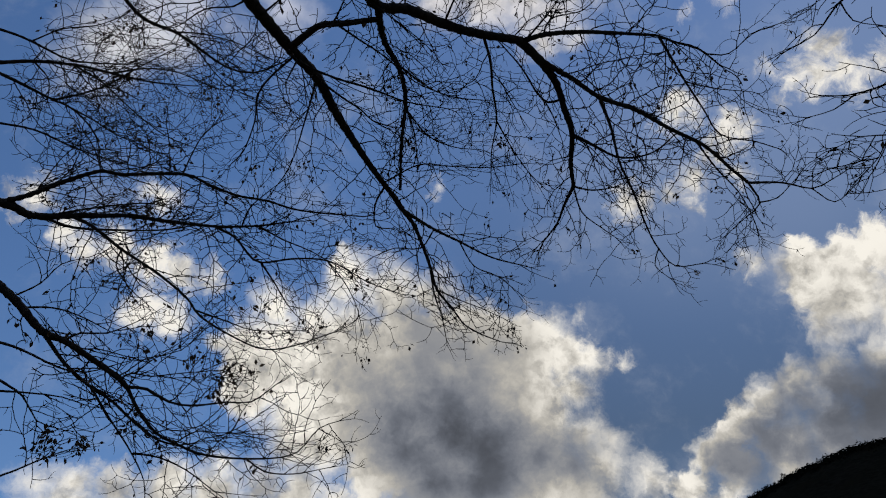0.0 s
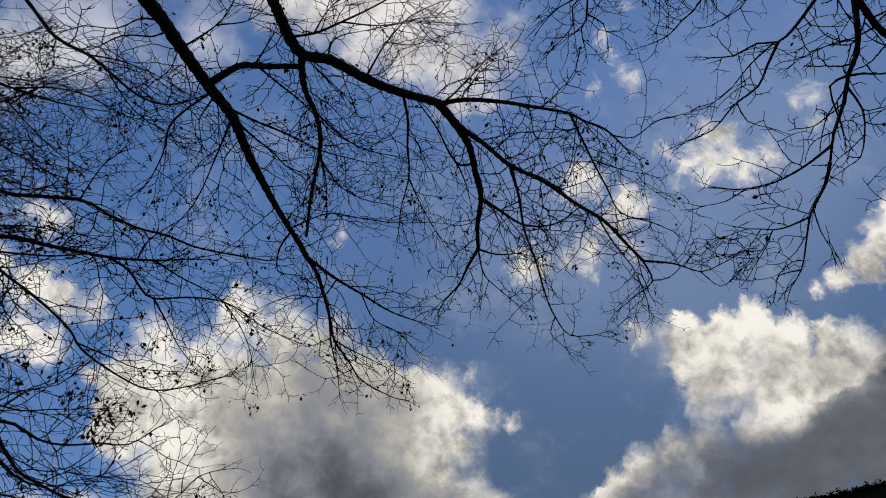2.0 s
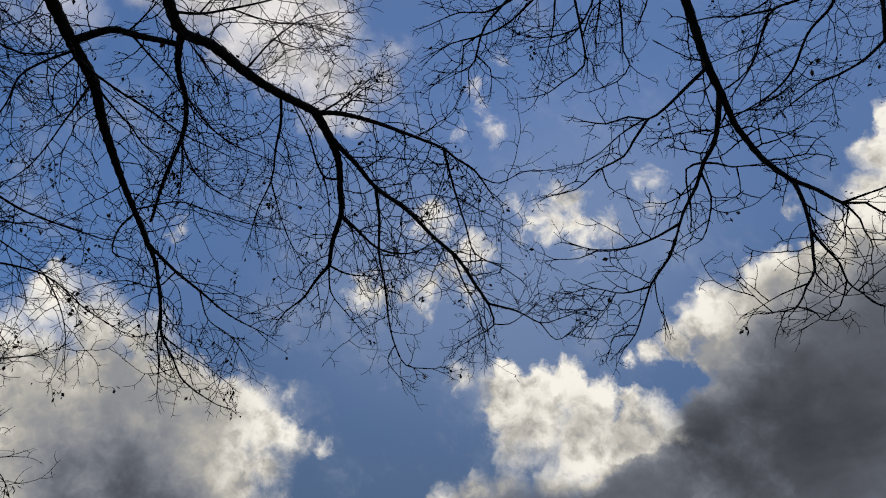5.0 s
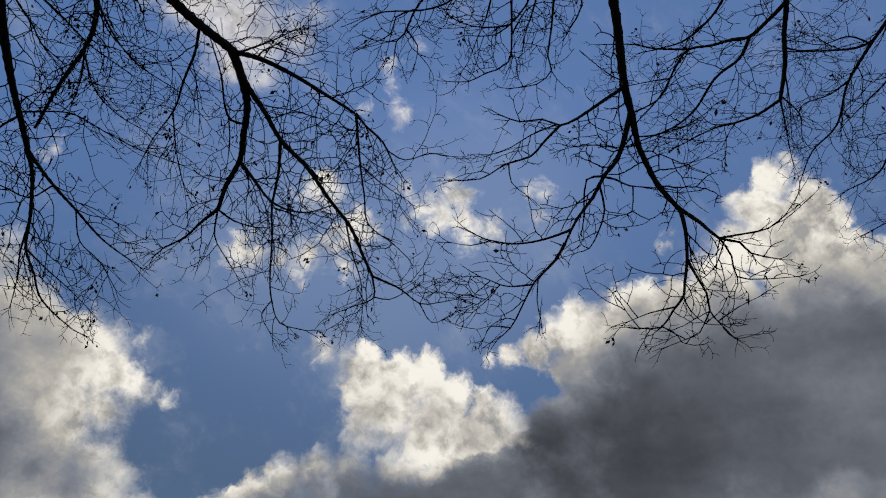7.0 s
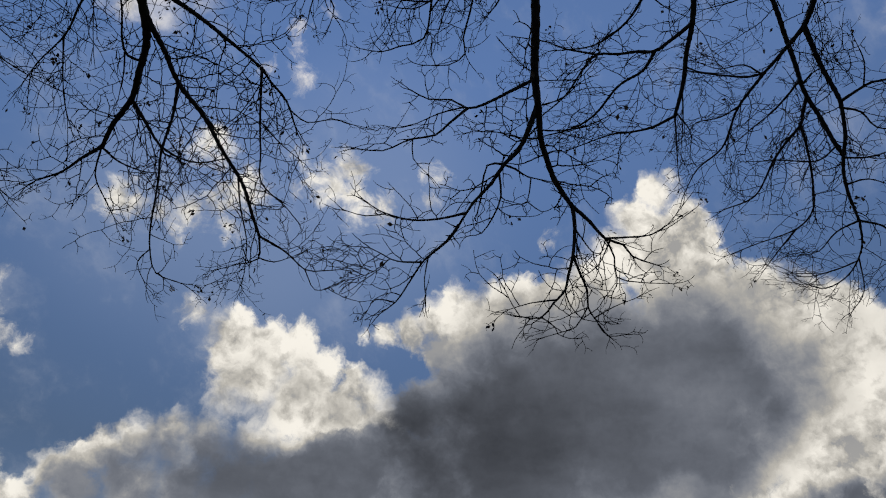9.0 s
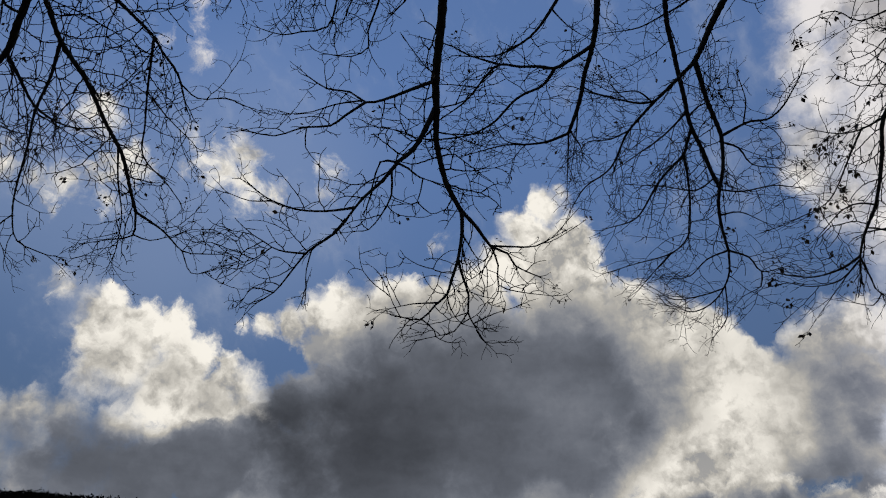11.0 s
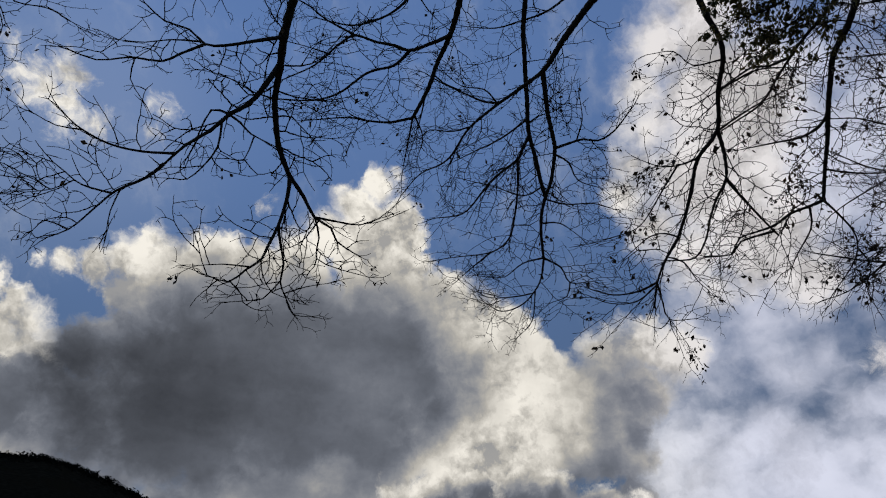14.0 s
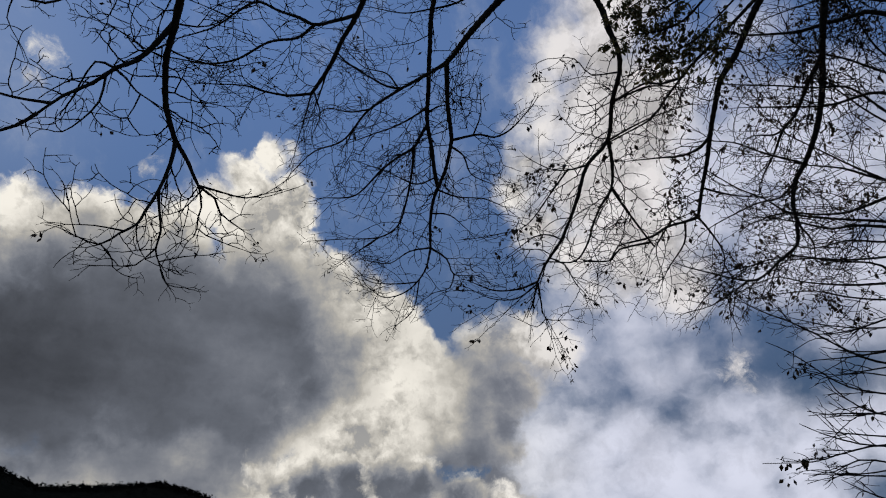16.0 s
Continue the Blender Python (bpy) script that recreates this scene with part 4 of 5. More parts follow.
branch(b, 0.0075, 0.0026, (-2.14, 3.43, 3.80), (-2.03, 3.51, 3.85), (-1.93, 3.60, 3.86), (-1.78, 3.74, 3.83))
branch(b, 0.0057, 0.0023, (-2.18, 3.38, 3.83), (-2.07, 3.40, 3.93), (-1.99, 3.39, 4.04), (-1.87, 3.42, 4.11))
dress(b, 0.3)
b = limb(tree_a, 0.0138, 0.0039, [(-3.05, 3.47, 5.73), (-2.83, 3.66, 5.73), (-2.67, 3.79, 5.72), (-2.56, 3.87, 5.71), (-2.44, 4.04, 5.62), (-2.43, 4.21, 5.46)], [(-4.32, -0.62, 5.33), (-3.62, 1.63, 6.48), (-3.61, 3.01, 5.74)])
branch(b, 0.0101, 0.0035, (-2.67, 3.79, 5.72), (-2.47, 3.78, 5.78), (-2.31, 3.75, 5.83), (-2.08, 3.68, 5.94), (-1.85, 3.61, 6.04))
branch(b, 0.0077, 0.0031, (-2.56, 3.87, 5.71), (-2.42, 3.95, 5.67), (-2.25, 4.06, 5.62), (-1.99, 4.13, 5.63))
dress(b, 0.4, None, 2.2)
b = limb(tree_a, 0.0144, 0.0041, [(-2.92, 3.37, 5.61), (-2.67, 3.45, 5.72), (-2.46, 3.53, 5.78), (-2.24, 3.64, 5.82), (-2.00, 3.74, 5.84), (-1.74, 3.82, 5.89)], [(-4.33, -0.63, 5.21), (-3.56, 1.57, 6.36), (-3.56, 3.17, 5.34)])
branch(b, 0.0086, 0.0030, (-2.46, 3.53, 5.78), (-2.28, 3.62, 5.71), (-2.11, 3.75, 5.60), (-1.89, 3.89, 5.48), (-1.69, 3.95, 5.42))
branch(b, 0.0074, 0.0030, (-2.24, 3.64, 5.82), (-2.03, 3.66, 5.89), (-1.82, 3.73, 5.92), (-1.60, 3.84, 5.89), (-1.42, 3.88, 5.91))
branch(b, 0.0074, 0.0030, (-2.67, 3.45, 5.72), (-2.58, 3.53, 5.64), (-2.57, 3.59, 5.51))
dress(b, 0.4, None, 2.2)
b = limb(tree_a, 0.0105, 0.0040, [(-2.80, 3.09, 5.63), (-2.62, 3.21, 5.66), (-2.49, 3.32, 5.66), (-2.37, 3.40, 5.66), (-2.09, 3.49, 5.73)], [(-4.33, -0.63, 5.23), (-3.49, 1.42, 6.38), (-3.38, 2.74, 5.52)])
branch(b, 0.0060, 0.0029, (-2.57, 3.24, 5.66), (-2.42, 3.25, 5.79), (-2.25, 3.30, 5.89), (-2.10, 3.31, 6.00))
dress(b, 0.4, None, 2.2)
b = limb(tree_a, 0.0083, 0.0033, [(-2.86, 3.50, 5.23), (-2.61, 3.64, 5.28), (-2.41, 3.79, 5.27), (-2.20, 3.92, 5.27), (-2.00, 4.01, 5.28)], [(-4.35, -0.65, 4.83), (-3.53, 1.63, 5.98), (-3.50, 3.14, 5.11)])
dress(b, 0.4, None, 2.2)
b = limb(tree_a, 0.0084, 0.0028, [(-2.28, 3.44, 3.63), (-2.13, 3.54, 3.62), (-1.98, 3.65, 3.58), (-1.86, 3.71, 3.58), (-1.69, 3.75, 3.66)], [(-4.44, -0.72, 3.23), (-3.25, 1.57, 4.38), (-2.94, 3.01, 3.65)])
dress(b, 0.3)
b = limb(tree_a, 0.0071, 0.0027, [(-2.17, 3.37, 3.41), (-2.02, 3.50, 3.34), (-1.96, 3.58, 3.25), (-1.85, 3.64, 3.23)], [(-4.45, -0.72, 3.01), (-3.20, 1.53, 4.16), (-2.74, 2.89, 3.67)])
dress(b, 0.3)
b = limb(tree_a, 0.0063, 0.0025, [(-2.15, 3.60, 2.94), (-2.03, 3.64, 3.02), (-1.94, 3.66, 3.08), (-1.85, 3.69, 3.14)], [(-4.47, -0.74, 2.54), (-3.19, 1.65, 3.69), (-2.80, 3.40, 2.48)])
dress(b, 1.5)
b = limb(tree_a, 0.0064, 0.0026, [(-2.22, 3.49, 3.37), (-2.05, 3.58, 3.40), (-1.91, 3.65, 3.41), (-1.79, 3.72, 3.39)], [(-4.45, -0.73, 2.97), (-3.22, 1.59, 4.12), (-2.92, 3.13, 3.25)])
dress(b, 0.3)

# limbs of tree b
b = limb(tree_b, 0.0260, 0.0124, [(1.56, 1.23, 4.88), (1.69, 1.33, 4.81), (1.80, 1.42, 4.74), (1.91, 1.51, 4.66), (2.02, 1.58, 4.58), (2.12, 1.65, 4.51), (2.20, 1.68, 4.47), (2.31, 1.71, 4.39), (2.45, 1.71, 4.31)], [(1.32, -2.11, 5.48), (1.45, -0.27, 6.23), (1.06, 0.83, 5.18)])
branch(b, 0.0122, 0.0036, (2.45, 1.71, 4.31), (2.56, 1.69, 4.27), (2.66, 1.67, 4.21), (2.75, 1.62, 4.20), (2.83, 1.62, 4.17), (2.93, 1.55, 4.14))
branch(b, 0.0068, 0.0021, (2.66, 1.67, 4.21), (2.74, 1.60, 4.23), (2.83, 1.50, 4.25), (2.88, 1.42, 4.31), (2.89, 1.33, 4.39))
branch(b, 0.0060, 0.0021, (2.67, 1.67, 4.21), (2.75, 1.68, 4.15), (2.82, 1.72, 4.08), (2.91, 1.64, 4.06), (3.00, 1.53, 4.05))
branch(b, 0.0036, 0.0021, (2.82, 1.72, 4.08), (2.87, 1.78, 4.05), (2.81, 1.89, 4.10))
branch(b, 0.0043, 0.0021, (2.69, 1.66, 4.21), (2.69, 1.75, 4.09), (2.63, 1.82, 4.02))
branch(b, 0.0130, 0.0036, (2.45, 1.71, 4.31), (2.50, 1.74, 4.22), (2.55, 1.80, 4.10), (2.58, 1.86, 4.01), (2.59, 1.89, 3.95), (2.57, 1.95, 3.89), (2.55, 2.02, 3.82), (2.47, 2.09, 3.82))
branch(b, 0.0042, 0.0020, (2.59, 1.89, 3.95), (2.65, 1.91, 3.91), (2.74, 1.90, 3.86), (2.83, 1.83, 3.86))
branch(b, 0.0050, 0.0020, (2.57, 1.93, 3.90), (2.52, 2.05, 3.91), (2.48, 2.16, 3.90))
branch(b, 0.0042, 0.0020, (2.55, 2.02, 3.83), (2.61, 1.98, 3.78), (2.63, 1.98, 3.75), (2.66, 1.95, 3.73))
branch(b, 0.0034, 0.0020, (2.48, 2.09, 3.82), (2.44, 2.11, 3.89), (2.41, 2.12, 3.95))
branch(b, 0.0090, 0.0028, (2.55, 1.80, 4.10), (2.62, 1.81, 4.03), (2.68, 1.82, 3.97), (2.72, 1.85, 3.90), (2.77, 1.85, 3.86), (2.83, 1.84, 3.81))
branch(b, 0.0043, 0.0020, (2.72, 1.85, 3.90), (2.75, 1.95, 3.84), (2.73, 2.02, 3.83), (2.71, 2.11, 3.83))
branch(b, 0.0043, 0.0020, (2.77, 1.85, 3.86), (2.79, 1.74, 3.89), (2.81, 1.64, 3.90))
branch(b, 0.0043, 0.0020, (2.80, 1.85, 3.84), (2.83, 1.82, 3.77), (2.86, 1.74, 3.76))
branch(b, 0.0111, 0.0035, (1.92, 1.52, 4.66), (1.89, 1.66, 4.65), (1.87, 1.79, 4.65), (1.84, 1.88, 4.66), (1.78, 1.94, 4.72), (1.72, 2.04, 4.75), (1.64, 2.10, 4.80))
branch(b, 0.0082, 0.0028, (1.84, 1.88, 4.66), (1.82, 1.99, 4.61), (1.80, 2.06, 4.56), (1.73, 2.15, 4.54), (1.70, 2.20, 4.52), (1.65, 2.28, 4.48), (1.55, 2.36, 4.47))
branch(b, 0.0051, 0.0020, (1.83, 1.89, 4.67), (1.75, 2.00, 4.63), (1.69, 2.08, 4.57), (1.62, 2.15, 4.53))
branch(b, 0.0042, 0.0020, (1.73, 2.15, 4.54), (1.77, 2.18, 4.45), (1.84, 2.15, 4.38))
branch(b, 0.0050, 0.0020, (2.10, 1.63, 4.53), (2.13, 1.55, 4.49), (2.18, 1.42, 4.47), (2.19, 1.30, 4.46))
branch(b, 0.0049, 0.0020, (2.01, 1.58, 4.59), (2.04, 1.48, 4.58), (2.04, 1.38, 4.59), (1.99, 1.27, 4.64))
branch(b, 0.0050, 0.0020, (2.13, 1.65, 4.51), (2.07, 1.74, 4.53), (1.97, 1.83, 4.56), (1.91, 1.92, 4.57))
branch(b, 0.0050, 0.0020, (2.20, 1.68, 4.47), (2.22, 1.60, 4.46), (2.29, 1.54, 4.39), (2.33, 1.44, 4.37))
dress(b)
b = limb(tree_b, 0.0149, 0.0062, [(2.01, 1.58, 4.59), (2.04, 1.66, 4.51), (2.06, 1.74, 4.43), (2.04, 1.81, 4.37), (2.04, 1.90, 4.29), (2.02, 2.00, 4.21), (2.02, 2.09, 4.12)])
branch(b, 0.0093, 0.0027, (2.02, 2.09, 4.12), (2.02, 2.16, 4.06), (1.99, 2.25, 4.00), (1.98, 2.30, 3.96), (1.98, 2.39, 3.87), (1.97, 2.45, 3.80), (1.94, 2.52, 3.75))
branch(b, 0.0079, 0.0027, (2.02, 2.04, 4.17), (1.92, 2.14, 4.12), (1.81, 2.22, 4.09), (1.68, 2.28, 4.09), (1.59, 2.29, 4.10))
branch(b, 0.0056, 0.0019, (1.98, 2.29, 3.97), (1.91, 2.35, 3.96), (1.85, 2.38, 3.96), (1.76, 2.42, 3.99), (1.68, 2.47, 3.98))
branch(b, 0.0040, 0.0019, (1.99, 2.26, 4.00), (2.04, 2.33, 3.93), (2.10, 2.38, 3.88))
branch(b, 0.0064, 0.0023, (2.04, 1.85, 4.33), (2.10, 1.89, 4.24), (2.12, 1.96, 4.16), (2.12, 2.03, 4.10), (2.08, 2.07, 4.08))
branch(b, 0.0072, 0.0027, (2.04, 1.82, 4.37), (2.07, 1.77, 4.33), (2.11, 1.73, 4.28), (2.18, 1.63, 4.23))
branch(b, 0.0040, 0.0019, (2.12, 1.72, 4.27), (2.15, 1.77, 4.17), (2.10, 1.81, 4.14))
branch(b, 0.0033, 0.0019, (2.15, 1.77, 4.17), (2.21, 1.73, 4.12), (2.22, 1.67, 4.12))
branch(b, 0.0072, 0.0042, (2.04, 1.82, 4.37), (2.00, 1.89, 4.38), (2.06, 1.98, 4.31))
branch(b, 0.0040, 0.0019, (1.71, 2.27, 4.09), (1.64, 2.34, 4.07), (1.56, 2.38, 4.07))
branch(b, 0.0040, 0.0019, (1.97, 2.45, 3.80), (1.89, 2.50, 3.80), (1.88, 2.54, 3.75))
branch(b, 0.0033, 0.0019, (1.85, 2.38, 3.96), (1.81, 2.44, 3.89), (1.75, 2.50, 3.84))
dress(b)
b = limb(tree_b, 0.0091, 0.0029, [(1.59, 1.91, 5.89), (1.75, 2.10, 5.68), (1.82, 2.22, 5.54), (1.73, 2.33, 5.47), (1.66, 2.40, 5.41), (1.56, 2.45, 5.38)], [(1.30, -2.00, 6.40), (1.46, 0.15, 7.15), (1.22, 1.45, 6.36)])
branch(b, 0.0061, 0.0025, (1.74, 2.09, 5.70), (1.68, 2.15, 5.69), (1.57, 2.23, 5.69), (1.44, 2.28, 5.72), (1.31, 2.27, 5.77))
branch(b, 0.0061, 0.0024, (1.77, 2.13, 5.66), (1.75, 1.97, 5.71), (1.79, 1.87, 5.71), (1.86, 1.81, 5.67))
dress(b, None, None, 2.2)
b = limb(tree_b, 0.0091, 0.0029, [(1.79, 1.74, 5.87), (1.93, 1.95, 5.67), (1.98, 2.05, 5.55), (2.02, 2.07, 5.46), (1.98, 2.16, 5.39), (1.85, 2.26, 5.35)], [(1.30, -2.00, 6.40), (1.57, 0.06, 7.15), (1.48, 1.25, 6.33)])
dress(b, None, None, 2.2)
b = limb(tree_b, 0.0091, 0.0034, [(1.32, 2.18, 5.86), (1.24, 2.34, 5.75), (1.24, 2.48, 5.61), (1.21, 2.51, 5.54), (1.24, 2.57, 5.43)], [(1.30, -2.00, 6.40), (1.31, 0.30, 7.15), (1.65, 1.59, 6.28)])
branch(b, 0.0061, 0.0024, (1.23, 2.37, 5.72), (1.15, 2.44, 5.65), (1.16, 2.50, 5.56), (1.05, 2.62, 5.46))
branch(b, 0.0061, 0.0024, (1.24, 2.46, 5.63), (1.35, 2.50, 5.61), (1.40, 2.59, 5.59))
dress(b, None, None, 2.2)
b = limb(tree_b, 0.0071, 0.0025, [(1.75, 1.81, 5.86), (1.79, 1.97, 5.69), (1.79, 2.03, 5.58), (1.81, 2.09, 5.47)], [(1.30, -2.00, 6.40), (1.55, 0.09, 7.15), (1.63, 1.28, 6.39)])
dress(b, None, None, 2.2)
b = limb(tree_b, 0.0071, 0.0025, [(1.54, 1.98, 5.87), (1.59, 2.14, 5.70), (1.59, 2.23, 5.58), (1.59, 2.31, 5.45)], [(1.30, -2.00, 6.40), (1.43, 0.19, 7.15), (1.40, 1.46, 6.42)])
dress(b, None, None, 2.2)
b = limb(tree_b, 0.0071, 0.0025, [(1.90, 1.69, 5.84), (1.98, 1.74, 5.70), (1.97, 1.84, 5.58), (1.95, 1.88, 5.50)], [(1.30, -2.00, 6.40), (1.63, 0.03, 7.15), (1.54, 1.44, 6.45)])
dress(b, None, None, 2.2)
b = limb(tree_b, 0.0091, 0.0032, [(1.55, 1.92, 5.91), (1.44, 2.11, 5.82), (1.36, 2.24, 5.74), (1.25, 2.33, 5.68), (1.07, 2.44, 5.63), (0.98, 2.52, 5.55)], [(1.30, -2.00, 6.40), (1.44, 0.16, 7.15), (1.92, 1.33, 6.20)])
dress(b, None, None, 2.2)
b = limb(tree_b, 0.0081, 0.0029, [(1.44, 2.00, 5.92), (1.34, 2.14, 5.83), (1.20, 2.25, 5.76), (1.06, 2.29, 5.73), (0.91, 2.39, 5.65)], [(1.30, -2.00, 6.40), (1.38, 0.20, 7.15), (1.84, 1.44, 6.26)])
dress(b, None, None, 2.2)
b = limb(tree_b, 0.0081, 0.0029, [(1.72, 1.82, 5.89), (1.75, 1.96, 5.76), (1.71, 2.09, 5.65), (1.65, 2.16, 5.59), (1.55, 2.20, 5.54)], [(1.30, -2.00, 6.40), (1.53, 0.10, 7.15), (1.61, 1.27, 6.39)])
dress(b, None, None, 2.2)

# limbs of tree c
b = limb(tree_c, 0.0329, 0.0188, [(3.81, 1.13, 7.82), (3.94, 1.23, 7.73), (4.20, 1.42, 7.51), (4.34, 1.59, 7.37), (4.49, 1.73, 7.21), (4.62, 1.92, 7.04)], [(3.30, -3.30, 7.80), (3.58, -0.86, 8.57), (3.30, 0.74, 8.22)])
branch(b, 0.0206, 0.0065, (4.20, 1.42, 7.51), (4.17, 1.60, 7.42), (4.12, 1.77, 7.34), (4.02, 1.87, 7.32), (3.90, 2.01, 7.29), (3.77, 2.13, 7.26), (3.74, 2.25, 7.17), (3.76, 2.48, 7.00), (3.71, 2.70, 6.86))
branch(b, 0.0175, 0.0064, (4.12, 1.77, 7.34), (4.17, 1.94, 7.26), (4.14, 2.18, 7.21), (4.17, 2.46, 7.08), (4.12, 2.69, 7.02), (4.00, 2.94, 7.00))
branch(b, 0.0116, 0.0049, (3.77, 2.13, 7.26), (3.60, 2.34, 7.36), (3.48, 2.45, 7.44), (3.35, 2.61, 7.51))
branch(b, 0.0073, 0.0035, (3.75, 2.36, 7.09), (3.62, 2.51, 7.09), (3.50, 2.67, 7.09))
branch(b, 0.0163, 0.0051, (4.62, 1.92, 7.04), (4.63, 2.14, 7.07), (4.59, 2.35, 7.12), (4.55, 2.54, 7.19), (4.48, 2.87, 7.20))
branch(b, 0.0079, 0.0037, (4.59, 2.35, 7.12), (4.47, 2.50, 7.16), (4.30, 2.52, 7.28))
branch(b, 0.0106, 0.0037, (4.62, 1.92, 7.04), (4.74, 2.01, 6.84), (4.86, 2.10, 6.63))
branch(b, 0.0091, 0.0037, (4.51, 1.76, 7.18), (4.66, 1.87, 7.00), (4.79, 2.00, 6.81))
branch(b, 0.0091, 0.0037, (4.61, 1.90, 7.06), (4.73, 1.86, 6.88), (4.79, 1.93, 6.71))
branch(b, 0.0091, 0.0037, (4.40, 1.65, 7.30), (4.48, 1.58, 7.24), (4.58, 1.44, 7.19))
dress(b)
b = limb(tree_c, 0.0173, 0.0050, [(3.63, 1.38, 7.66), (3.71, 1.57, 7.56), (3.77, 1.75, 7.48), (3.78, 1.91, 7.42), (3.74, 2.15, 7.37), (3.59, 2.40, 7.38)], [(3.30, -3.30, 7.80), (3.48, -0.73, 8.55), (3.34, 0.71, 7.99)])
branch(b, 0.0089, 0.0036, (3.71, 1.57, 7.56), (3.84, 1.51, 7.45), (3.94, 1.43, 7.36))
dress(b)
b = limb(tree_c, 0.0367, 0.0130, [(3.88, 0.06, 7.14), (4.04, 0.28, 7.05), (4.17, 0.47, 6.96), (4.31, 0.64, 6.87), (4.37, 0.79, 6.83), (4.44, 1.07, 6.75)], [(3.30, -3.31, 7.74), (3.62, -1.45, 8.49), (3.48, -0.48, 7.38)])
branch(b, 0.0152, 0.0047, (4.44, 1.07, 6.75), (4.57, 1.38, 6.67), (4.75, 1.64, 6.54), (4.81, 1.91, 6.51), (4.93, 2.13, 6.42))
branch(b, 0.0125, 0.0047, (4.44, 1.07, 6.75), (4.43, 1.19, 6.79), (4.34, 1.37, 6.88), (4.25, 1.53, 6.97), (4.17, 1.65, 7.05))
branch(b, 0.0086, 0.0034, (4.56, 1.35, 6.68), (4.54, 1.52, 6.65), (4.47, 1.70, 6.66), (4.49, 1.78, 6.62))
branch(b, 0.0085, 0.0034, (4.44, 1.09, 6.75), (4.30, 1.16, 6.79), (4.19, 1.32, 6.77), (4.05, 1.41, 6.79))
dress(b)
b = limb(tree_c, 0.0244, 0.0178, [(3.79, 0.63, 7.43), (4.10, 0.75, 7.20), (4.31, 0.80, 7.03), (4.49, 0.84, 6.88), (4.67, 0.89, 6.70), (4.78, 0.90, 6.60), (4.91, 0.89, 6.47), (5.05, 0.89, 6.33), (5.14, 0.88, 6.23)], [(3.30, -3.30, 7.80), (3.57, -1.14, 8.55), (3.23, 0.41, 7.84)])
branch(b, 0.0168, 0.0048, (4.76, 0.90, 6.62), (4.83, 0.99, 6.52), (4.86, 1.04, 6.46), (4.88, 1.19, 6.38), (4.92, 1.34, 6.29), (5.00, 1.57, 6.12), (4.93, 1.83, 6.07))
branch(b, 0.0140, 0.0034, (4.86, 1.04, 6.46), (5.05, 1.09, 6.35), (5.28, 1.19, 6.18), (5.43, 1.29, 6.08), (5.51, 1.48, 6.04), (5.50, 1.80, 6.06), (5.49, 2.09, 6.07))
branch(b, 0.0090, 0.0036, (5.51, 1.48, 6.04), (5.57, 1.70, 5.94), (5.61, 1.85, 5.86))
branch(b, 0.0086, 0.0035, (5.08, 0.89, 6.29), (5.13, 1.06, 6.28), (5.06, 1.28, 6.38), (4.97, 1.55, 6.48))
branch(b, 0.0114, 0.0040, (4.66, 0.89, 6.71), (4.75, 1.14, 6.65), (4.79, 1.36, 6.62), (4.82, 1.59, 6.58))
branch(b, 0.0114, 0.0040, (4.70, 0.90, 6.68), (4.67, 0.80, 6.72), (4.67, 0.68, 6.73))
dress(b)
b = limb(tree_c, 0.0244, 0.0122, [(4.31, 0.66, 6.86), (4.45, 0.68, 6.74), (4.60, 0.70, 6.60), (4.76, 0.70, 6.45), (4.81, 0.71, 6.40), (4.95, 0.78, 6.25), (5.04, 0.86, 6.14), (5.11, 0.92, 6.04), (5.21, 0.96, 5.91), (5.35, 0.98, 5.74)])
branch(b, 0.0138, 0.0047, (4.79, 0.70, 6.42), (4.77, 0.57, 6.42), (4.75, 0.45, 6.41), (4.75, 0.34, 6.36), (4.70, 0.19, 6.38), (4.57, 0.01, 6.47))
branch(b, 0.0071, 0.0034, (4.75, 0.51, 6.42), (4.62, 0.43, 6.51), (4.46, 0.41, 6.60))
branch(b, 0.0111, 0.0039, (5.35, 0.98, 5.74), (5.39, 0.85, 5.64), (5.45, 0.80, 5.51), (5.45, 0.62, 5.48))
branch(b, 0.0071, 0.0034, (5.45, 0.80, 5.51), (5.49, 0.84, 5.41), (5.47, 0.97, 5.36))
branch(b, 0.0111, 0.0039, (5.35, 0.98, 5.74), (5.50, 1.06, 5.61), (5.61, 1.23, 5.50), (5.64, 1.44, 5.48), (5.60, 1.59, 5.59))
branch(b, 0.0072, 0.0034, (5.54, 1.11, 5.57), (5.63, 1.18, 5.32), (5.62, 1.31, 5.18))
branch(b, 0.0098, 0.0034, (5.35, 0.98, 5.74), (5.29, 1.15, 5.68), (5.28, 1.31, 5.57), (5.21, 1.41, 5.54))
branch(b, 0.0072, 0.0034, (5.56, 1.14, 5.55), (5.59, 1.31, 5.57), (5.57, 1.55, 5.61), (5.52, 1.68, 5.74))
branch(b, 0.0098, 0.0034, (5.17, 0.95, 5.97), (5.21, 0.79, 5.96), (5.32, 0.65, 5.86))
branch(b, 0.0111, 0.0039, (4.82, 0.72, 6.39), (4.94, 0.62, 6.37), (5.09, 0.58, 6.29), (5.22, 0.41, 6.26))
branch(b, 0.0098, 0.0034, (5.05, 0.87, 6.12), (5.07, 0.70, 6.03), (5.06, 0.48, 5.97), (5.07, 0.32, 5.87))
dress(b)
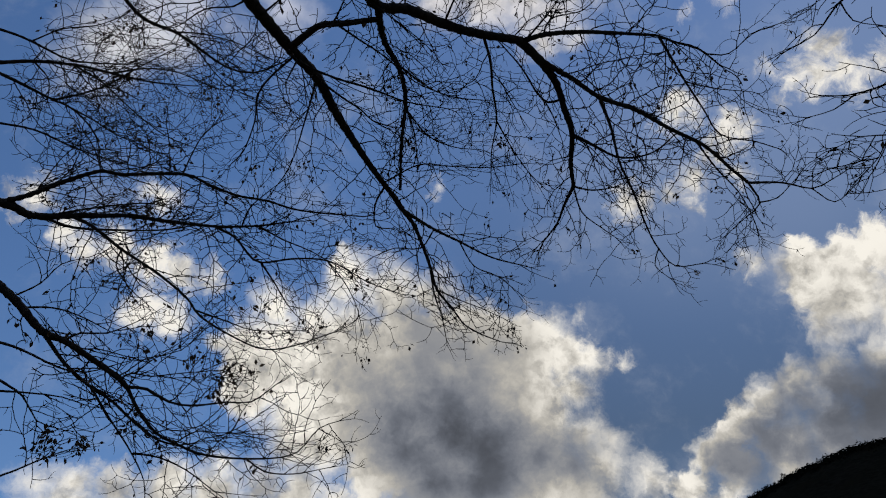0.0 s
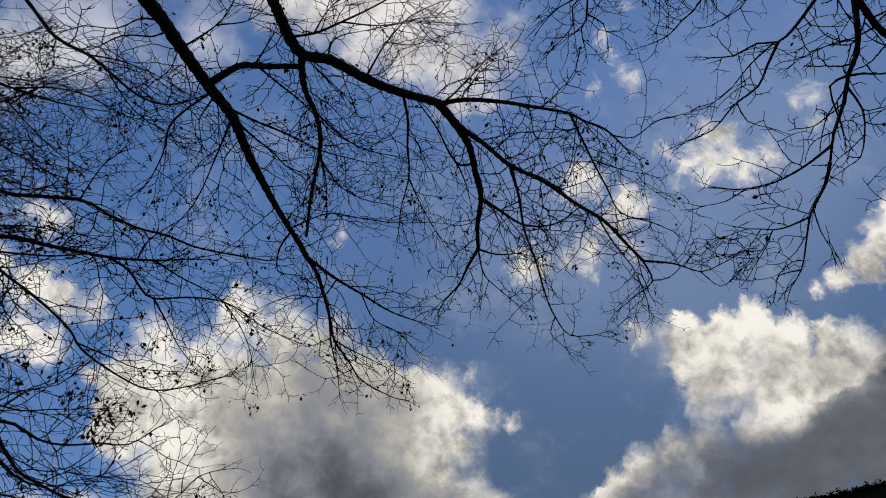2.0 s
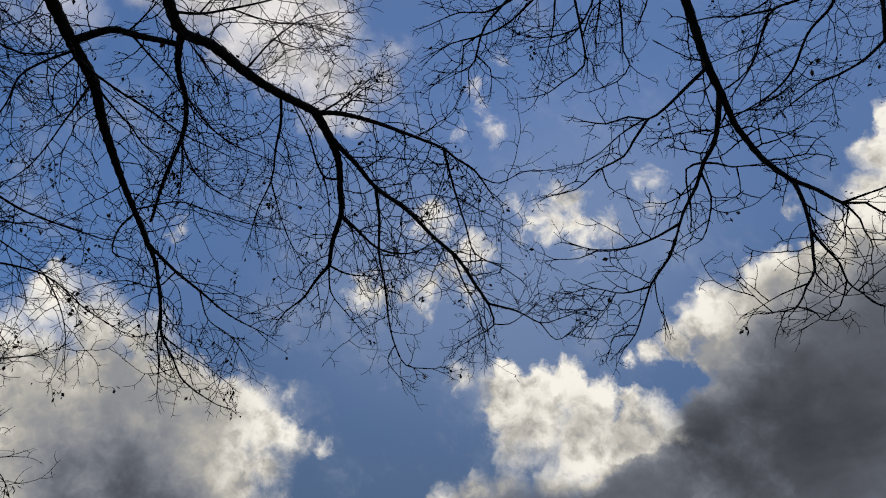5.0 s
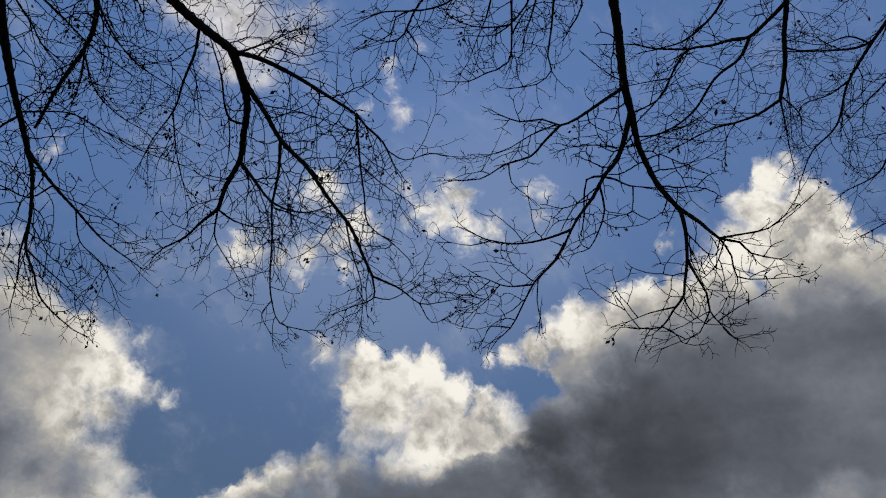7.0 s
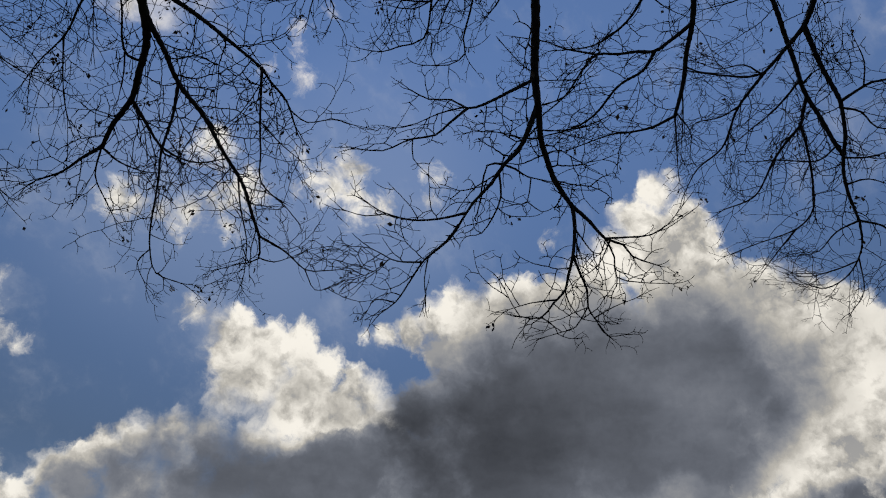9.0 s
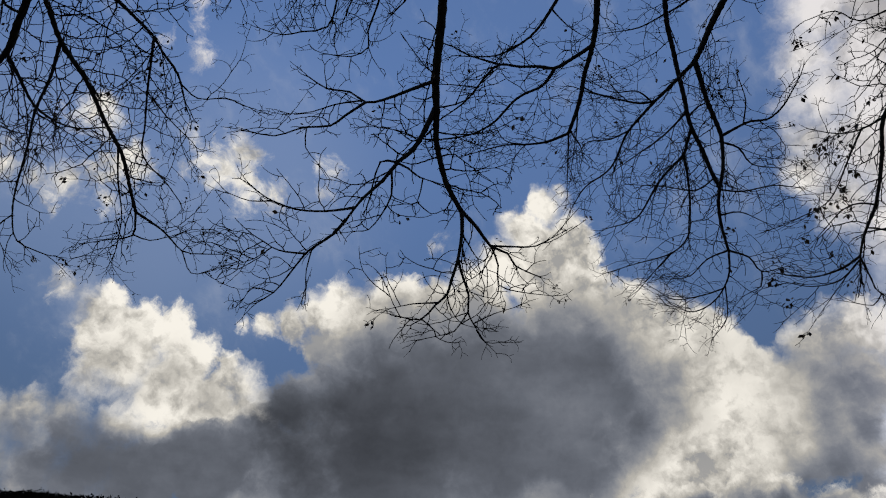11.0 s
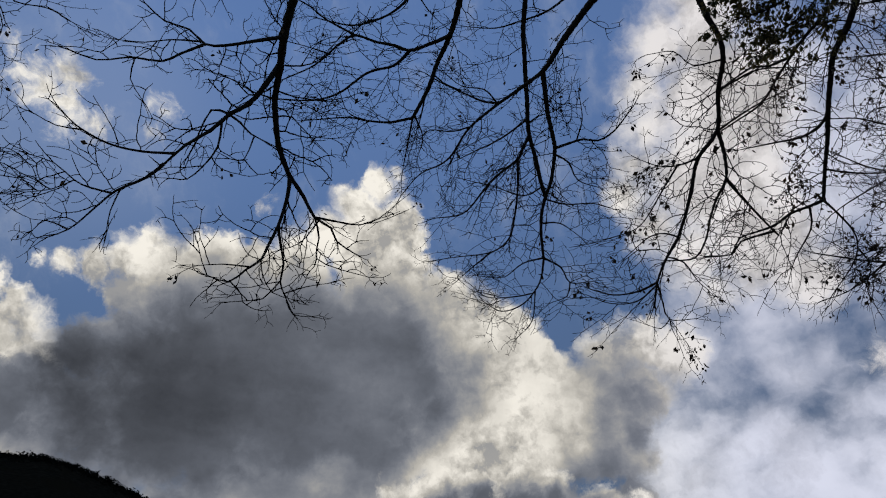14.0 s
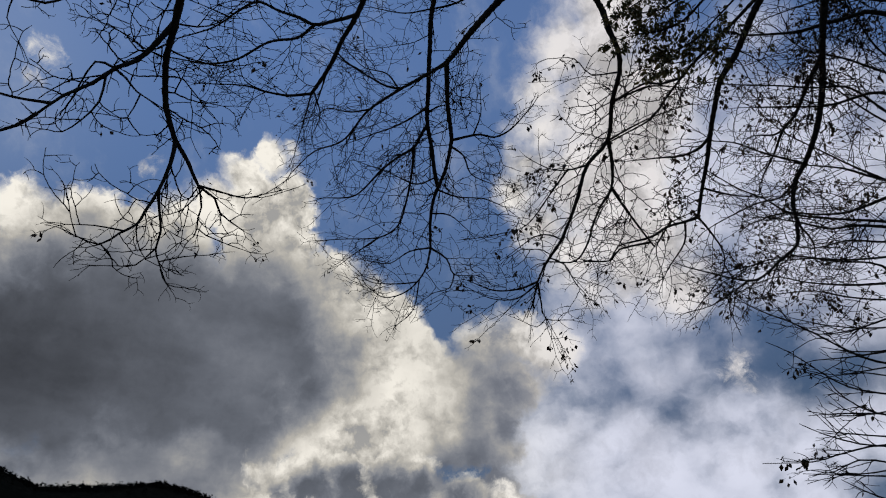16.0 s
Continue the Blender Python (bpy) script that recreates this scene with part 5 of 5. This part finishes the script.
b = limb(tree_c, 0.0114, 0.0040, [(3.97, 0.26, 7.33), (4.05, 0.53, 7.26), (4.05, 0.77, 7.23), (4.04, 0.97, 7.21), (3.96, 1.21, 7.23)], [(3.30, -3.30, 7.80), (3.67, -1.34, 8.55), (3.78, -0.41, 7.49)])
dress(b)

# limbs of tree d
b = limb(tree_d, 0.0221, 0.0110, [(3.48, -0.52, 6.15), (3.58, -0.55, 6.07), (3.68, -0.60, 5.98), (3.79, -0.60, 5.88), (3.94, -0.53, 5.75), (4.12, -0.48, 5.58), (4.24, -0.32, 5.47), (4.36, -0.25, 5.34), (4.48, -0.17, 5.21), (4.58, -0.08, 5.08)], [(4.21, -5.12, 6.75), (3.81, -2.59, 7.50), (2.84, -0.30, 6.70)])
branch(b, 0.0139, 0.0062, (4.58, -0.08, 5.08), (4.63, 0.03, 4.96), (4.68, 0.11, 4.83), (4.71, 0.14, 4.74))
branch(b, 0.0104, 0.0033, (4.68, 0.11, 4.83), (4.75, 0.25, 4.83), (4.78, 0.43, 4.86), (4.76, 0.62, 4.96))
branch(b, 0.0071, 0.0028, (4.69, 0.12, 4.81), (4.78, 0.27, 4.77), (4.81, 0.45, 4.81), (4.80, 0.62, 4.92))
branch(b, 0.0082, 0.0028, (4.69, 0.11, 4.82), (4.81, 0.10, 4.73), (4.91, 0.08, 4.66), (4.96, -0.10, 4.66))
branch(b, 0.0049, 0.0029, (4.91, 0.08, 4.66), (4.93, 0.15, 4.61), (4.89, 0.24, 4.64))
branch(b, 0.0094, 0.0033, (4.24, -0.32, 5.47), (4.27, -0.18, 5.47), (4.27, -0.05, 5.51), (4.24, 0.05, 5.57))
branch(b, 0.0083, 0.0029, (4.27, -0.18, 5.47), (4.38, -0.08, 5.42), (4.53, 0.07, 5.31), (4.62, 0.19, 5.27), (4.66, 0.38, 5.27))
branch(b, 0.0105, 0.0040, (3.94, -0.53, 5.75), (3.91, -0.67, 5.79), (3.89, -0.81, 5.81), (3.91, -1.03, 5.77))
branch(b, 0.0094, 0.0040, (4.13, -0.47, 5.57), (4.11, -0.64, 5.65), (4.09, -0.80, 5.71), (4.06, -1.05, 5.76))
branch(b, 0.0162, 0.0051, (4.12, -0.48, 5.58), (4.26, -0.49, 5.44), (4.36, -0.47, 5.33), (4.44, -0.38, 5.24), (4.53, -0.31, 5.14), (4.60, -0.27, 5.06), (4.68, -0.17, 4.97), (4.68, 0.01, 4.99))
branch(b, 0.0117, 0.0074, (4.35, -0.47, 5.34), (4.46, -0.55, 5.23), (4.58, -0.66, 5.08), (4.65, -0.73, 5.00))
branch(b, 0.0107, 0.0040, (4.63, -0.71, 5.03), (4.69, -0.49, 5.04), (4.76, -0.42, 5.00), (4.78, -0.24, 5.04))
branch(b, 0.0071, 0.0029, (4.62, 0.01, 4.98), (4.64, -0.09, 4.92), (4.69, -0.15, 4.79), (4.71, -0.20, 4.72))
branch(b, 0.0083, 0.0029, (4.57, -0.09, 5.09), (4.58, -0.01, 5.15), (4.62, 0.10, 5.18), (4.72, 0.29, 5.12))
branch(b, 0.0072, 0.0029, (3.79, -0.60, 5.88), (3.84, -0.41, 5.95), (3.80, -0.31, 6.09), (3.83, -0.13, 6.16))
dress(b)
b = limb(tree_d, 0.0286, 0.0124, [(3.44, -1.63, 6.22), (3.68, -1.49, 6.08), (3.86, -1.39, 5.96), (3.98, -1.29, 5.88), (4.12, -1.24, 5.76), (4.26, -1.20, 5.63), (4.40, -1.16, 5.49), (4.56, -1.10, 5.32), (4.65, -1.07, 5.22)], [(4.21, -5.12, 6.82), (3.79, -3.20, 7.57), (2.88, -1.97, 6.54)])
branch(b, 0.0132, 0.0041, (4.65, -1.07, 5.22), (4.64, -0.96, 5.18), (4.63, -0.84, 5.15), (4.64, -0.71, 5.08), (4.65, -0.48, 5.04), (4.67, -0.41, 4.94), (4.64, -0.23, 4.93))
branch(b, 0.0097, 0.0034, (4.65, -1.07, 5.22), (4.75, -1.15, 5.16), (4.89, -1.24, 5.05), (5.04, -1.21, 4.95), (5.24, -1.04, 4.83))
branch(b, 0.0097, 0.0029, (4.64, -0.97, 5.18), (4.78, -0.96, 5.10), (4.95, -0.83, 4.99), (5.09, -0.77, 4.91))
branch(b, 0.0144, 0.0041, (4.25, -1.21, 5.64), (4.33, -1.14, 5.60), (4.40, -1.02, 5.60), (4.43, -0.87, 5.63), (4.47, -0.64, 5.67))
branch(b, 0.0073, 0.0029, (4.63, -0.84, 5.15), (4.68, -0.74, 5.01), (4.72, -0.75, 4.84))
branch(b, 0.0076, 0.0030, (4.96, -1.24, 5.00), (5.06, -1.30, 4.90), (5.17, -1.26, 4.83))
branch(b, 0.0097, 0.0030, (4.51, -1.12, 5.37), (4.48, -1.27, 5.26), (4.43, -1.43, 5.17), (4.36, -1.59, 5.10))
dress(b)
b = limb(tree_d, 0.0152, 0.0057, [(3.47, -1.65, 6.19), (3.55, -1.54, 6.17), (3.68, -1.40, 6.11), (3.84, -1.21, 6.04), (3.94, -1.08, 5.98), (4.11, -0.91, 5.87), (4.20, -0.81, 5.80), (4.31, -0.53, 5.74)], [(4.21, -5.12, 6.79), (3.80, -3.21, 7.54), (3.03, -2.22, 6.31)])
branch(b, 0.0121, 0.0037, (3.98, -1.04, 5.95), (4.06, -0.91, 6.00), (4.10, -0.81, 6.07), (4.22, -0.61, 6.07), (4.33, -0.42, 6.08))
branch(b, 0.0074, 0.0030, (3.84, -1.21, 6.04), (3.83, -1.36, 6.02), (3.88, -1.51, 5.96), (3.96, -1.64, 5.86))
dress(b)
b = limb(tree_d, 0.0290, 0.0155, [(3.47, -1.98, 6.18), (3.81, -1.94, 5.90), (3.99, -1.93, 5.72), (4.14, -1.89, 5.56), (4.27, -1.83, 5.43), (4.35, -1.78, 5.35), (4.42, -1.71, 5.27), (4.52, -1.68, 5.15), (4.59, -1.69, 5.03)], [(4.21, -5.12, 6.78), (3.80, -3.40, 7.53), (2.94, -2.06, 6.61)])
branch(b, 0.0167, 0.0041, (4.59, -1.69, 5.03), (4.63, -1.66, 4.89), (4.67, -1.53, 4.80), (4.70, -1.40, 4.70), (4.69, -1.29, 4.67), (4.64, -1.09, 4.71), (4.59, -0.88, 4.77))
branch(b, 0.0082, 0.0028, (4.69, -1.29, 4.67), (4.71, -1.19, 4.61), (4.75, -1.03, 4.54), (4.75, -0.90, 4.51))
branch(b, 0.0217, 0.0065, (3.85, -1.94, 5.87), (4.02, -1.85, 5.77), (4.18, -1.78, 5.67), (4.29, -1.70, 5.63), (4.42, -1.64, 5.54), (4.55, -1.56, 5.45))
branch(b, 0.0100, 0.0035, (4.28, -1.70, 5.63), (4.32, -1.64, 5.62), (4.35, -1.50, 5.66), (4.41, -1.43, 5.63))
branch(b, 0.0097, 0.0034, (4.59, -1.69, 5.03), (4.67, -1.78, 4.91), (4.76, -1.79, 4.82), (4.78, -1.91, 4.78))
branch(b, 0.0110, 0.0042, (4.35, -1.78, 5.35), (4.39, -1.55, 5.53), (4.42, -1.40, 5.68), (4.48, -1.23, 5.79))
branch(b, 0.0098, 0.0034, (4.42, -1.72, 5.28), (4.49, -1.60, 5.19), (4.50, -1.44, 5.17), (4.57, -1.21, 5.11), (4.60, -1.07, 5.05))
dress(b)
b = limb(tree_d, 0.0113, 0.0049, [(3.17, -1.31, 6.01), (3.32, -1.14, 5.95), (3.44, -1.00, 5.90), (3.49, -0.86, 5.89), (3.51, -0.72, 5.91)], [(4.21, -5.14, 6.61), (3.64, -3.03, 7.36), (2.66, -1.87, 6.23)])
dress(b, 6.0, GREEN, 3.4)
b = limb(tree_d, 0.0091, 0.0039, [(3.17, -1.18, 6.05), (3.34, -0.97, 5.98), (3.39, -0.83, 5.97), (3.41, -0.66, 6.00)], [(4.21, -5.13, 6.65), (3.64, -2.96, 7.40), (2.69, -1.79, 6.25)])
dress(b, 6.0, GREEN, 3.4)
b = limb(tree_d, 0.0091, 0.0039, [(3.19, -1.44, 5.96), (3.32, -1.31, 5.90), (3.42, -1.20, 5.86), (3.53, -1.06, 5.80), (3.59, -0.92, 5.79)], [(4.21, -5.14, 6.56), (3.65, -3.11, 7.31), (2.67, -1.97, 6.17)])
dress(b, 6.0, GREEN, 3.4)
b = limb(tree_d, 0.0091, 0.0039, [(3.17, -1.12, 6.07), (3.31, -0.94, 6.01), (3.32, -0.80, 6.03), (3.36, -0.70, 6.02)], [(4.21, -5.13, 6.67), (3.64, -2.92, 7.42), (2.69, -1.73, 6.27)])
dress(b, 6.0, GREEN, 3.4)

# limbs of tree e
b = limb(tree_e, 0.0217, 0.0069, [(3.65, -2.54, 5.87), (3.66, -2.33, 5.96), (3.66, -2.21, 6.01), (3.71, -2.08, 6.02), (3.73, -1.98, 6.03), (3.77, -1.84, 6.03), (3.80, -1.67, 6.07), (3.81, -1.49, 6.11)], [(6.85, -5.70, 5.47), (5.09, -3.96, 5.97), (3.61, -3.19, 5.58)])
dress(b, 2.4, None, 3.6)
b = limb(tree_e, 0.0152, 0.0048, [(4.45, -2.39, 4.76), (4.49, -2.22, 4.84), (4.53, -2.01, 4.92), (4.57, -1.88, 4.94), (4.58, -1.72, 5.02), (4.59, -1.54, 5.10)], [(6.89, -5.77, 4.36), (5.55, -3.91, 4.86), (4.35, -2.97, 4.46)])
dress(b, 0.8, None, 1.5)
b = limb(tree_e, 0.0144, 0.0041, [(4.25, -2.42, 5.01), (4.35, -2.24, 5.00), (4.48, -1.99, 5.00), (4.53, -1.82, 5.04), (4.56, -1.61, 5.11), (4.63, -1.41, 5.10)], [(6.88, -5.76, 4.61), (5.43, -3.92, 5.11), (3.91, -3.00, 5.02)])
dress(b, 0.8, None, 1.5)
b = limb(tree_e, 0.0144, 0.0041, [(4.27, -2.41, 4.98), (4.30, -2.25, 5.07), (4.31, -2.10, 5.16), (4.30, -1.98, 5.23), (4.33, -1.77, 5.32)], [(6.88, -5.76, 4.58), (5.45, -3.92, 5.08), (4.20, -2.99, 4.66)])
dress(b, 0.8, None, 1.5)
b = limb(tree_e, 0.0121, 0.0041, [(4.04, -2.44, 5.25), (4.01, -2.27, 5.38), (3.97, -2.16, 5.50), (3.93, -2.04, 5.61), (3.96, -1.85, 5.67), (3.98, -1.65, 5.75), (4.00, -1.36, 5.84)], [(6.87, -5.74, 4.85), (5.31, -3.92, 5.35), (4.11, -2.97, 4.82)])
dress(b, 2.4, None, 3.6)
b = limb(tree_e, 0.0144, 0.0053, [(3.96, -2.44, 5.33), (3.92, -2.22, 5.51), (3.99, -2.04, 5.55), (4.04, -1.91, 5.57), (4.10, -1.51, 5.69)], [(6.87, -5.73, 4.93), (5.27, -3.92, 5.43), (4.05, -2.97, 4.89)])
dress(b, 2.4, None, 3.6)
b = limb(tree_e, 0.0121, 0.0034, [(4.63, -2.35, 4.51), (4.70, -2.18, 4.55), (4.77, -1.93, 4.61), (4.82, -1.68, 4.70), (4.82, -1.54, 4.76), (4.87, -1.40, 4.76)], [(6.90, -5.79, 4.11), (5.65, -3.90, 4.61), (4.42, -2.95, 4.37)])
dress(b, 1.5, None, 1.5)
b = limb(tree_e, 0.0097, 0.0034, [(4.52, -2.38, 4.67), (4.60, -2.20, 4.69), (4.68, -1.95, 4.75), (4.71, -1.76, 4.81), (4.78, -1.49, 4.86), (4.85, -1.23, 4.87)], [(6.89, -5.78, 4.27), (5.59, -3.91, 4.77), (4.24, -2.97, 4.62)])
dress(b, 1.5, None, 1.5)
b = limb(tree_e, 0.0097, 0.0034, [(4.32, -2.41, 4.93), (4.30, -2.21, 5.09), (4.28, -2.01, 5.25), (4.24, -1.83, 5.39), (4.20, -1.67, 5.51), (4.13, -1.54, 5.64)], [(6.88, -5.76, 4.53), (5.47, -3.92, 5.03), (4.36, -2.92, 4.50)])
dress(b, 0.8, None, 1.5)
b = limb(tree_e, 0.0097, 0.0034, [(4.69, -2.34, 4.43), (4.65, -2.13, 4.66), (4.70, -1.89, 4.76), (4.73, -1.63, 4.86), (4.81, -1.38, 4.87), (4.90, -1.18, 4.81)], [(6.90, -5.80, 4.03), (5.68, -3.90, 4.53), (4.76, -2.78, 3.96)])
dress(b, 1.5, None, 1.5)
b = limb(tree_e, 0.0127, 0.0038, [(4.01, -2.58, 5.67), (4.02, -2.37, 5.79), (3.99, -2.16, 5.93), (3.98, -1.99, 6.02), (3.97, -1.89, 6.08), (3.88, -1.73, 6.23)], [(6.85, -5.71, 5.27), (5.29, -3.99, 5.77), (3.97, -3.16, 5.33)])
dress(b, 2.4, None, 3.6)
b = limb(tree_e, 0.0127, 0.0038, [(4.65, -2.52, 4.94), (4.70, -2.28, 5.05), (4.75, -2.02, 5.15), (4.78, -1.75, 5.26), (4.74, -1.58, 5.40), (4.72, -1.43, 5.49), (4.65, -1.22, 5.65)], [(6.88, -5.76, 4.54), (5.66, -3.98, 5.04), (4.54, -3.07, 4.68)])
dress(b, 0.8, None, 1.5)
b = limb(tree_e, 0.0102, 0.0038, [(4.71, -2.51, 4.87), (4.78, -2.29, 4.93), (4.83, -2.07, 5.01), (4.91, -1.86, 5.03), (4.92, -1.65, 5.12)], [(6.88, -5.77, 4.47), (5.69, -3.97, 4.97), (4.52, -3.07, 4.71)])
dress(b, 0.8, None, 1.5)
b = limb(tree_e, 0.0102, 0.0038, [(4.92, -2.47, 4.57), (5.01, -2.25, 4.61), (5.06, -2.03, 4.69), (5.08, -1.83, 4.78), (5.14, -1.61, 4.82)], [(6.89, -5.79, 4.17), (5.81, -3.96, 4.67), (4.70, -3.03, 4.48)])
dress(b, 1.5, None, 1.5)
b = limb(tree_e, 0.0129, 0.0039, [(3.66, -2.63, 6.10), (3.73, -2.39, 6.18), (3.73, -2.17, 6.30), (3.81, -1.93, 6.34), (3.89, -1.72, 6.36)], [(6.84, -5.68, 5.70), (5.09, -4.00, 6.20), (3.48, -3.26, 5.88)])
dress(b, 2.4, None, 3.6)
b = limb(tree_e, 0.0104, 0.0039, [(4.07, -2.62, 5.73), (4.00, -2.41, 5.93), (3.93, -2.32, 6.04), (3.79, -2.22, 6.22), (3.67, -2.17, 6.34)], [(6.85, -5.70, 5.33), (5.32, -4.01, 5.83), (4.21, -3.09, 5.30)])
dress(b, 2.4, None, 3.6)
b = limb(tree_e, 0.0104, 0.0039, [(4.35, -2.60, 5.45), (4.32, -2.39, 5.62), (4.27, -2.24, 5.76), (4.20, -2.09, 5.92), (4.13, -1.95, 6.05)], [(6.86, -5.73, 5.05), (5.48, -4.01, 5.55), (4.41, -3.09, 5.05)])
dress(b, 2.4, None, 3.6)

# limbs of tree f
b = limb(tree_f, 0.0075, 0.0021, [(3.77, -1.72, 3.48), (3.81, -1.59, 3.53), (3.83, -1.46, 3.60), (3.82, -1.32, 3.71), (3.81, -1.18, 3.82), (3.81, -1.04, 3.91), (3.78, -0.89, 4.02)], [(5.54, -4.64, 3.08), (4.57, -3.03, 3.58), (3.64, -2.21, 3.30)])
dress(b, None, None, 2.6)
b = limb(tree_f, 0.0066, 0.0019, [(3.84, -1.70, 3.36), (3.88, -1.57, 3.40), (3.92, -1.39, 3.48), (3.91, -1.25, 3.60), (3.90, -1.16, 3.69), (3.89, -1.05, 3.76)], [(5.55, -4.65, 2.96), (4.61, -3.03, 3.46), (3.67, -2.19, 3.24)])
dress(b, None, None, 2.6)
b = limb(tree_f, 0.0066, 0.0019, [(3.92, -1.67, 3.20), (3.99, -1.52, 3.19), (4.02, -1.43, 3.20), (4.08, -1.28, 3.19), (4.12, -1.17, 3.18), (4.17, -0.94, 3.21)], [(5.56, -4.66, 2.80), (4.66, -3.01, 3.30), (3.71, -2.16, 3.22)])
dress(b, None, None, 2.6)
b = limb(tree_f, 0.0075, 0.0019, [(3.73, -1.74, 3.56), (3.78, -1.60, 3.59), (3.85, -1.41, 3.61), (3.89, -1.26, 3.63), (3.91, -1.20, 3.62)], [(5.54, -4.64, 3.16), (4.54, -3.04, 3.66), (3.54, -2.23, 3.47)])
dress(b, None, None, 2.6)
b = limb(tree_f, 0.0066, 0.0019, [(4.05, -1.60, 2.92), (4.09, -1.47, 2.95), (4.11, -1.37, 3.01), (4.12, -1.28, 3.08)], [(5.57, -4.67, 2.52), (4.74, -2.98, 3.02), (3.90, -2.10, 2.77)])
dress(b, None, None, 2.6)
b = limb(tree_f, 0.0066, 0.0019, [(3.63, -1.76, 3.71), (3.69, -1.62, 3.73), (3.76, -1.48, 3.72), (3.82, -1.30, 3.74), (3.81, -1.18, 3.82)], [(5.53, -4.63, 3.31), (4.48, -3.05, 3.81), (3.42, -2.26, 3.67)])
dress(b, None, None, 2.6)
b = limb(tree_f, 0.0066, 0.0019, [(3.95, -1.66, 3.15), (3.99, -1.52, 3.18), (4.03, -1.39, 3.22), (4.05, -1.25, 3.29), (4.05, -1.14, 3.36)], [(5.56, -4.66, 2.75), (4.67, -3.01, 3.25), (3.78, -2.15, 3.04)])
dress(b, None, None, 2.6)
b = limb(tree_f, 0.0066, 0.0019, [(3.88, -1.68, 3.29), (3.93, -1.55, 3.31), (3.95, -1.42, 3.38), (3.94, -1.33, 3.48), (3.91, -1.30, 3.56)], [(5.55, -4.65, 2.89), (4.63, -3.02, 3.39), (3.69, -2.18, 3.22)])
dress(b, None, None, 2.6)
b = limb(tree_f, 0.0066, 0.0019, [(4.00, -1.63, 3.03), (4.03, -1.51, 3.11), (4.06, -1.37, 3.15), (4.11, -1.26, 3.12), (4.15, -1.14, 3.12)], [(5.56, -4.66, 2.63), (4.70, -3.00, 3.13), (3.91, -2.08, 2.75)])
dress(b, None, None, 2.6)


whips = random.Random(23)
for k in range(10):
    start = Vector((3.64, -1.76, 3.70)).lerp(Vector((4.06, -1.60, 2.90)), (k + 0.5) / 10)
    reach = Vector((whips.uniform(0.03, 0.12), whips.uniform(0.36, 0.60), whips.uniform(-0.08, 0.20)))
    bow = Vector((0, 0, whips.uniform(-0.05, 0.06)))
    lead_in = [(5.55, -4.65, start.z - 0.4), (4.63, -3.02, start.z + 0.1), start + Vector((-0.14, -0.47, -0.1))]
    b = limb(tree_f, 0.0060, 0.0019, [start, start + reach * 0.35 + bow, start + reach * 0.7 + bow, start + reach], lead_in)
    dress(b, None, None, 2.6)


# ---- the rest of each crown, away from the walk ----
def back_limbs(tree, count, low, high, reach):
    base, rng = Vector(tree["ob"].location), random.Random(int(tree["ob"].location.x * 77))
    away = math.atan2(base.y, base.x)
    top = max(v.co.z for v in tree["trunk"].vertices)
    for k in range(count):
        h = low + (high - low) * (k + 0.5 * rng.random()) / count
        a = away + rng.uniform(-0.9, 0.9)
        near = min(tree["trunk"].vertices, key=lambda v: abs(v.co.z - h)).co
        start = base + Vector((near.x, near.y, h))
        size = reach * (1.1 - 0.6 * h / top) * rng.uniform(0.8, 1.2)
        out = Vector((math.cos(a), math.sin(a), 0))
        side = Vector((-out.y, out.x, 0)) * rng.uniform(-0.3, 0.3)
        b = limb(tree, 0.05 * size / reach, 0.008, [start, start + out * size * 0.35 + Vector((0, 0, size * 0.35)) + side * 0.5, start + out * size * 0.7 + Vector((0, 0, size * 0.5)) + side, start + out * size + Vector((0, 0, size * 0.42))])
        dress(b)


back_limbs(tree_a, 6, 4.0, 9.5, 3.0)
back_limbs(tree_b, 5, 3.8, 8.2, 2.4)
back_limbs(tree_c, 6, 4.5, 10.0, 2.8)
back_limbs(tree_d, 5, 4.0, 9.0, 2.6)
back_limbs(tree_e, 5, 3.5, 8.6, 2.6)
back_limbs(tree_f, 3, 2.2, 4.6, 1.4)
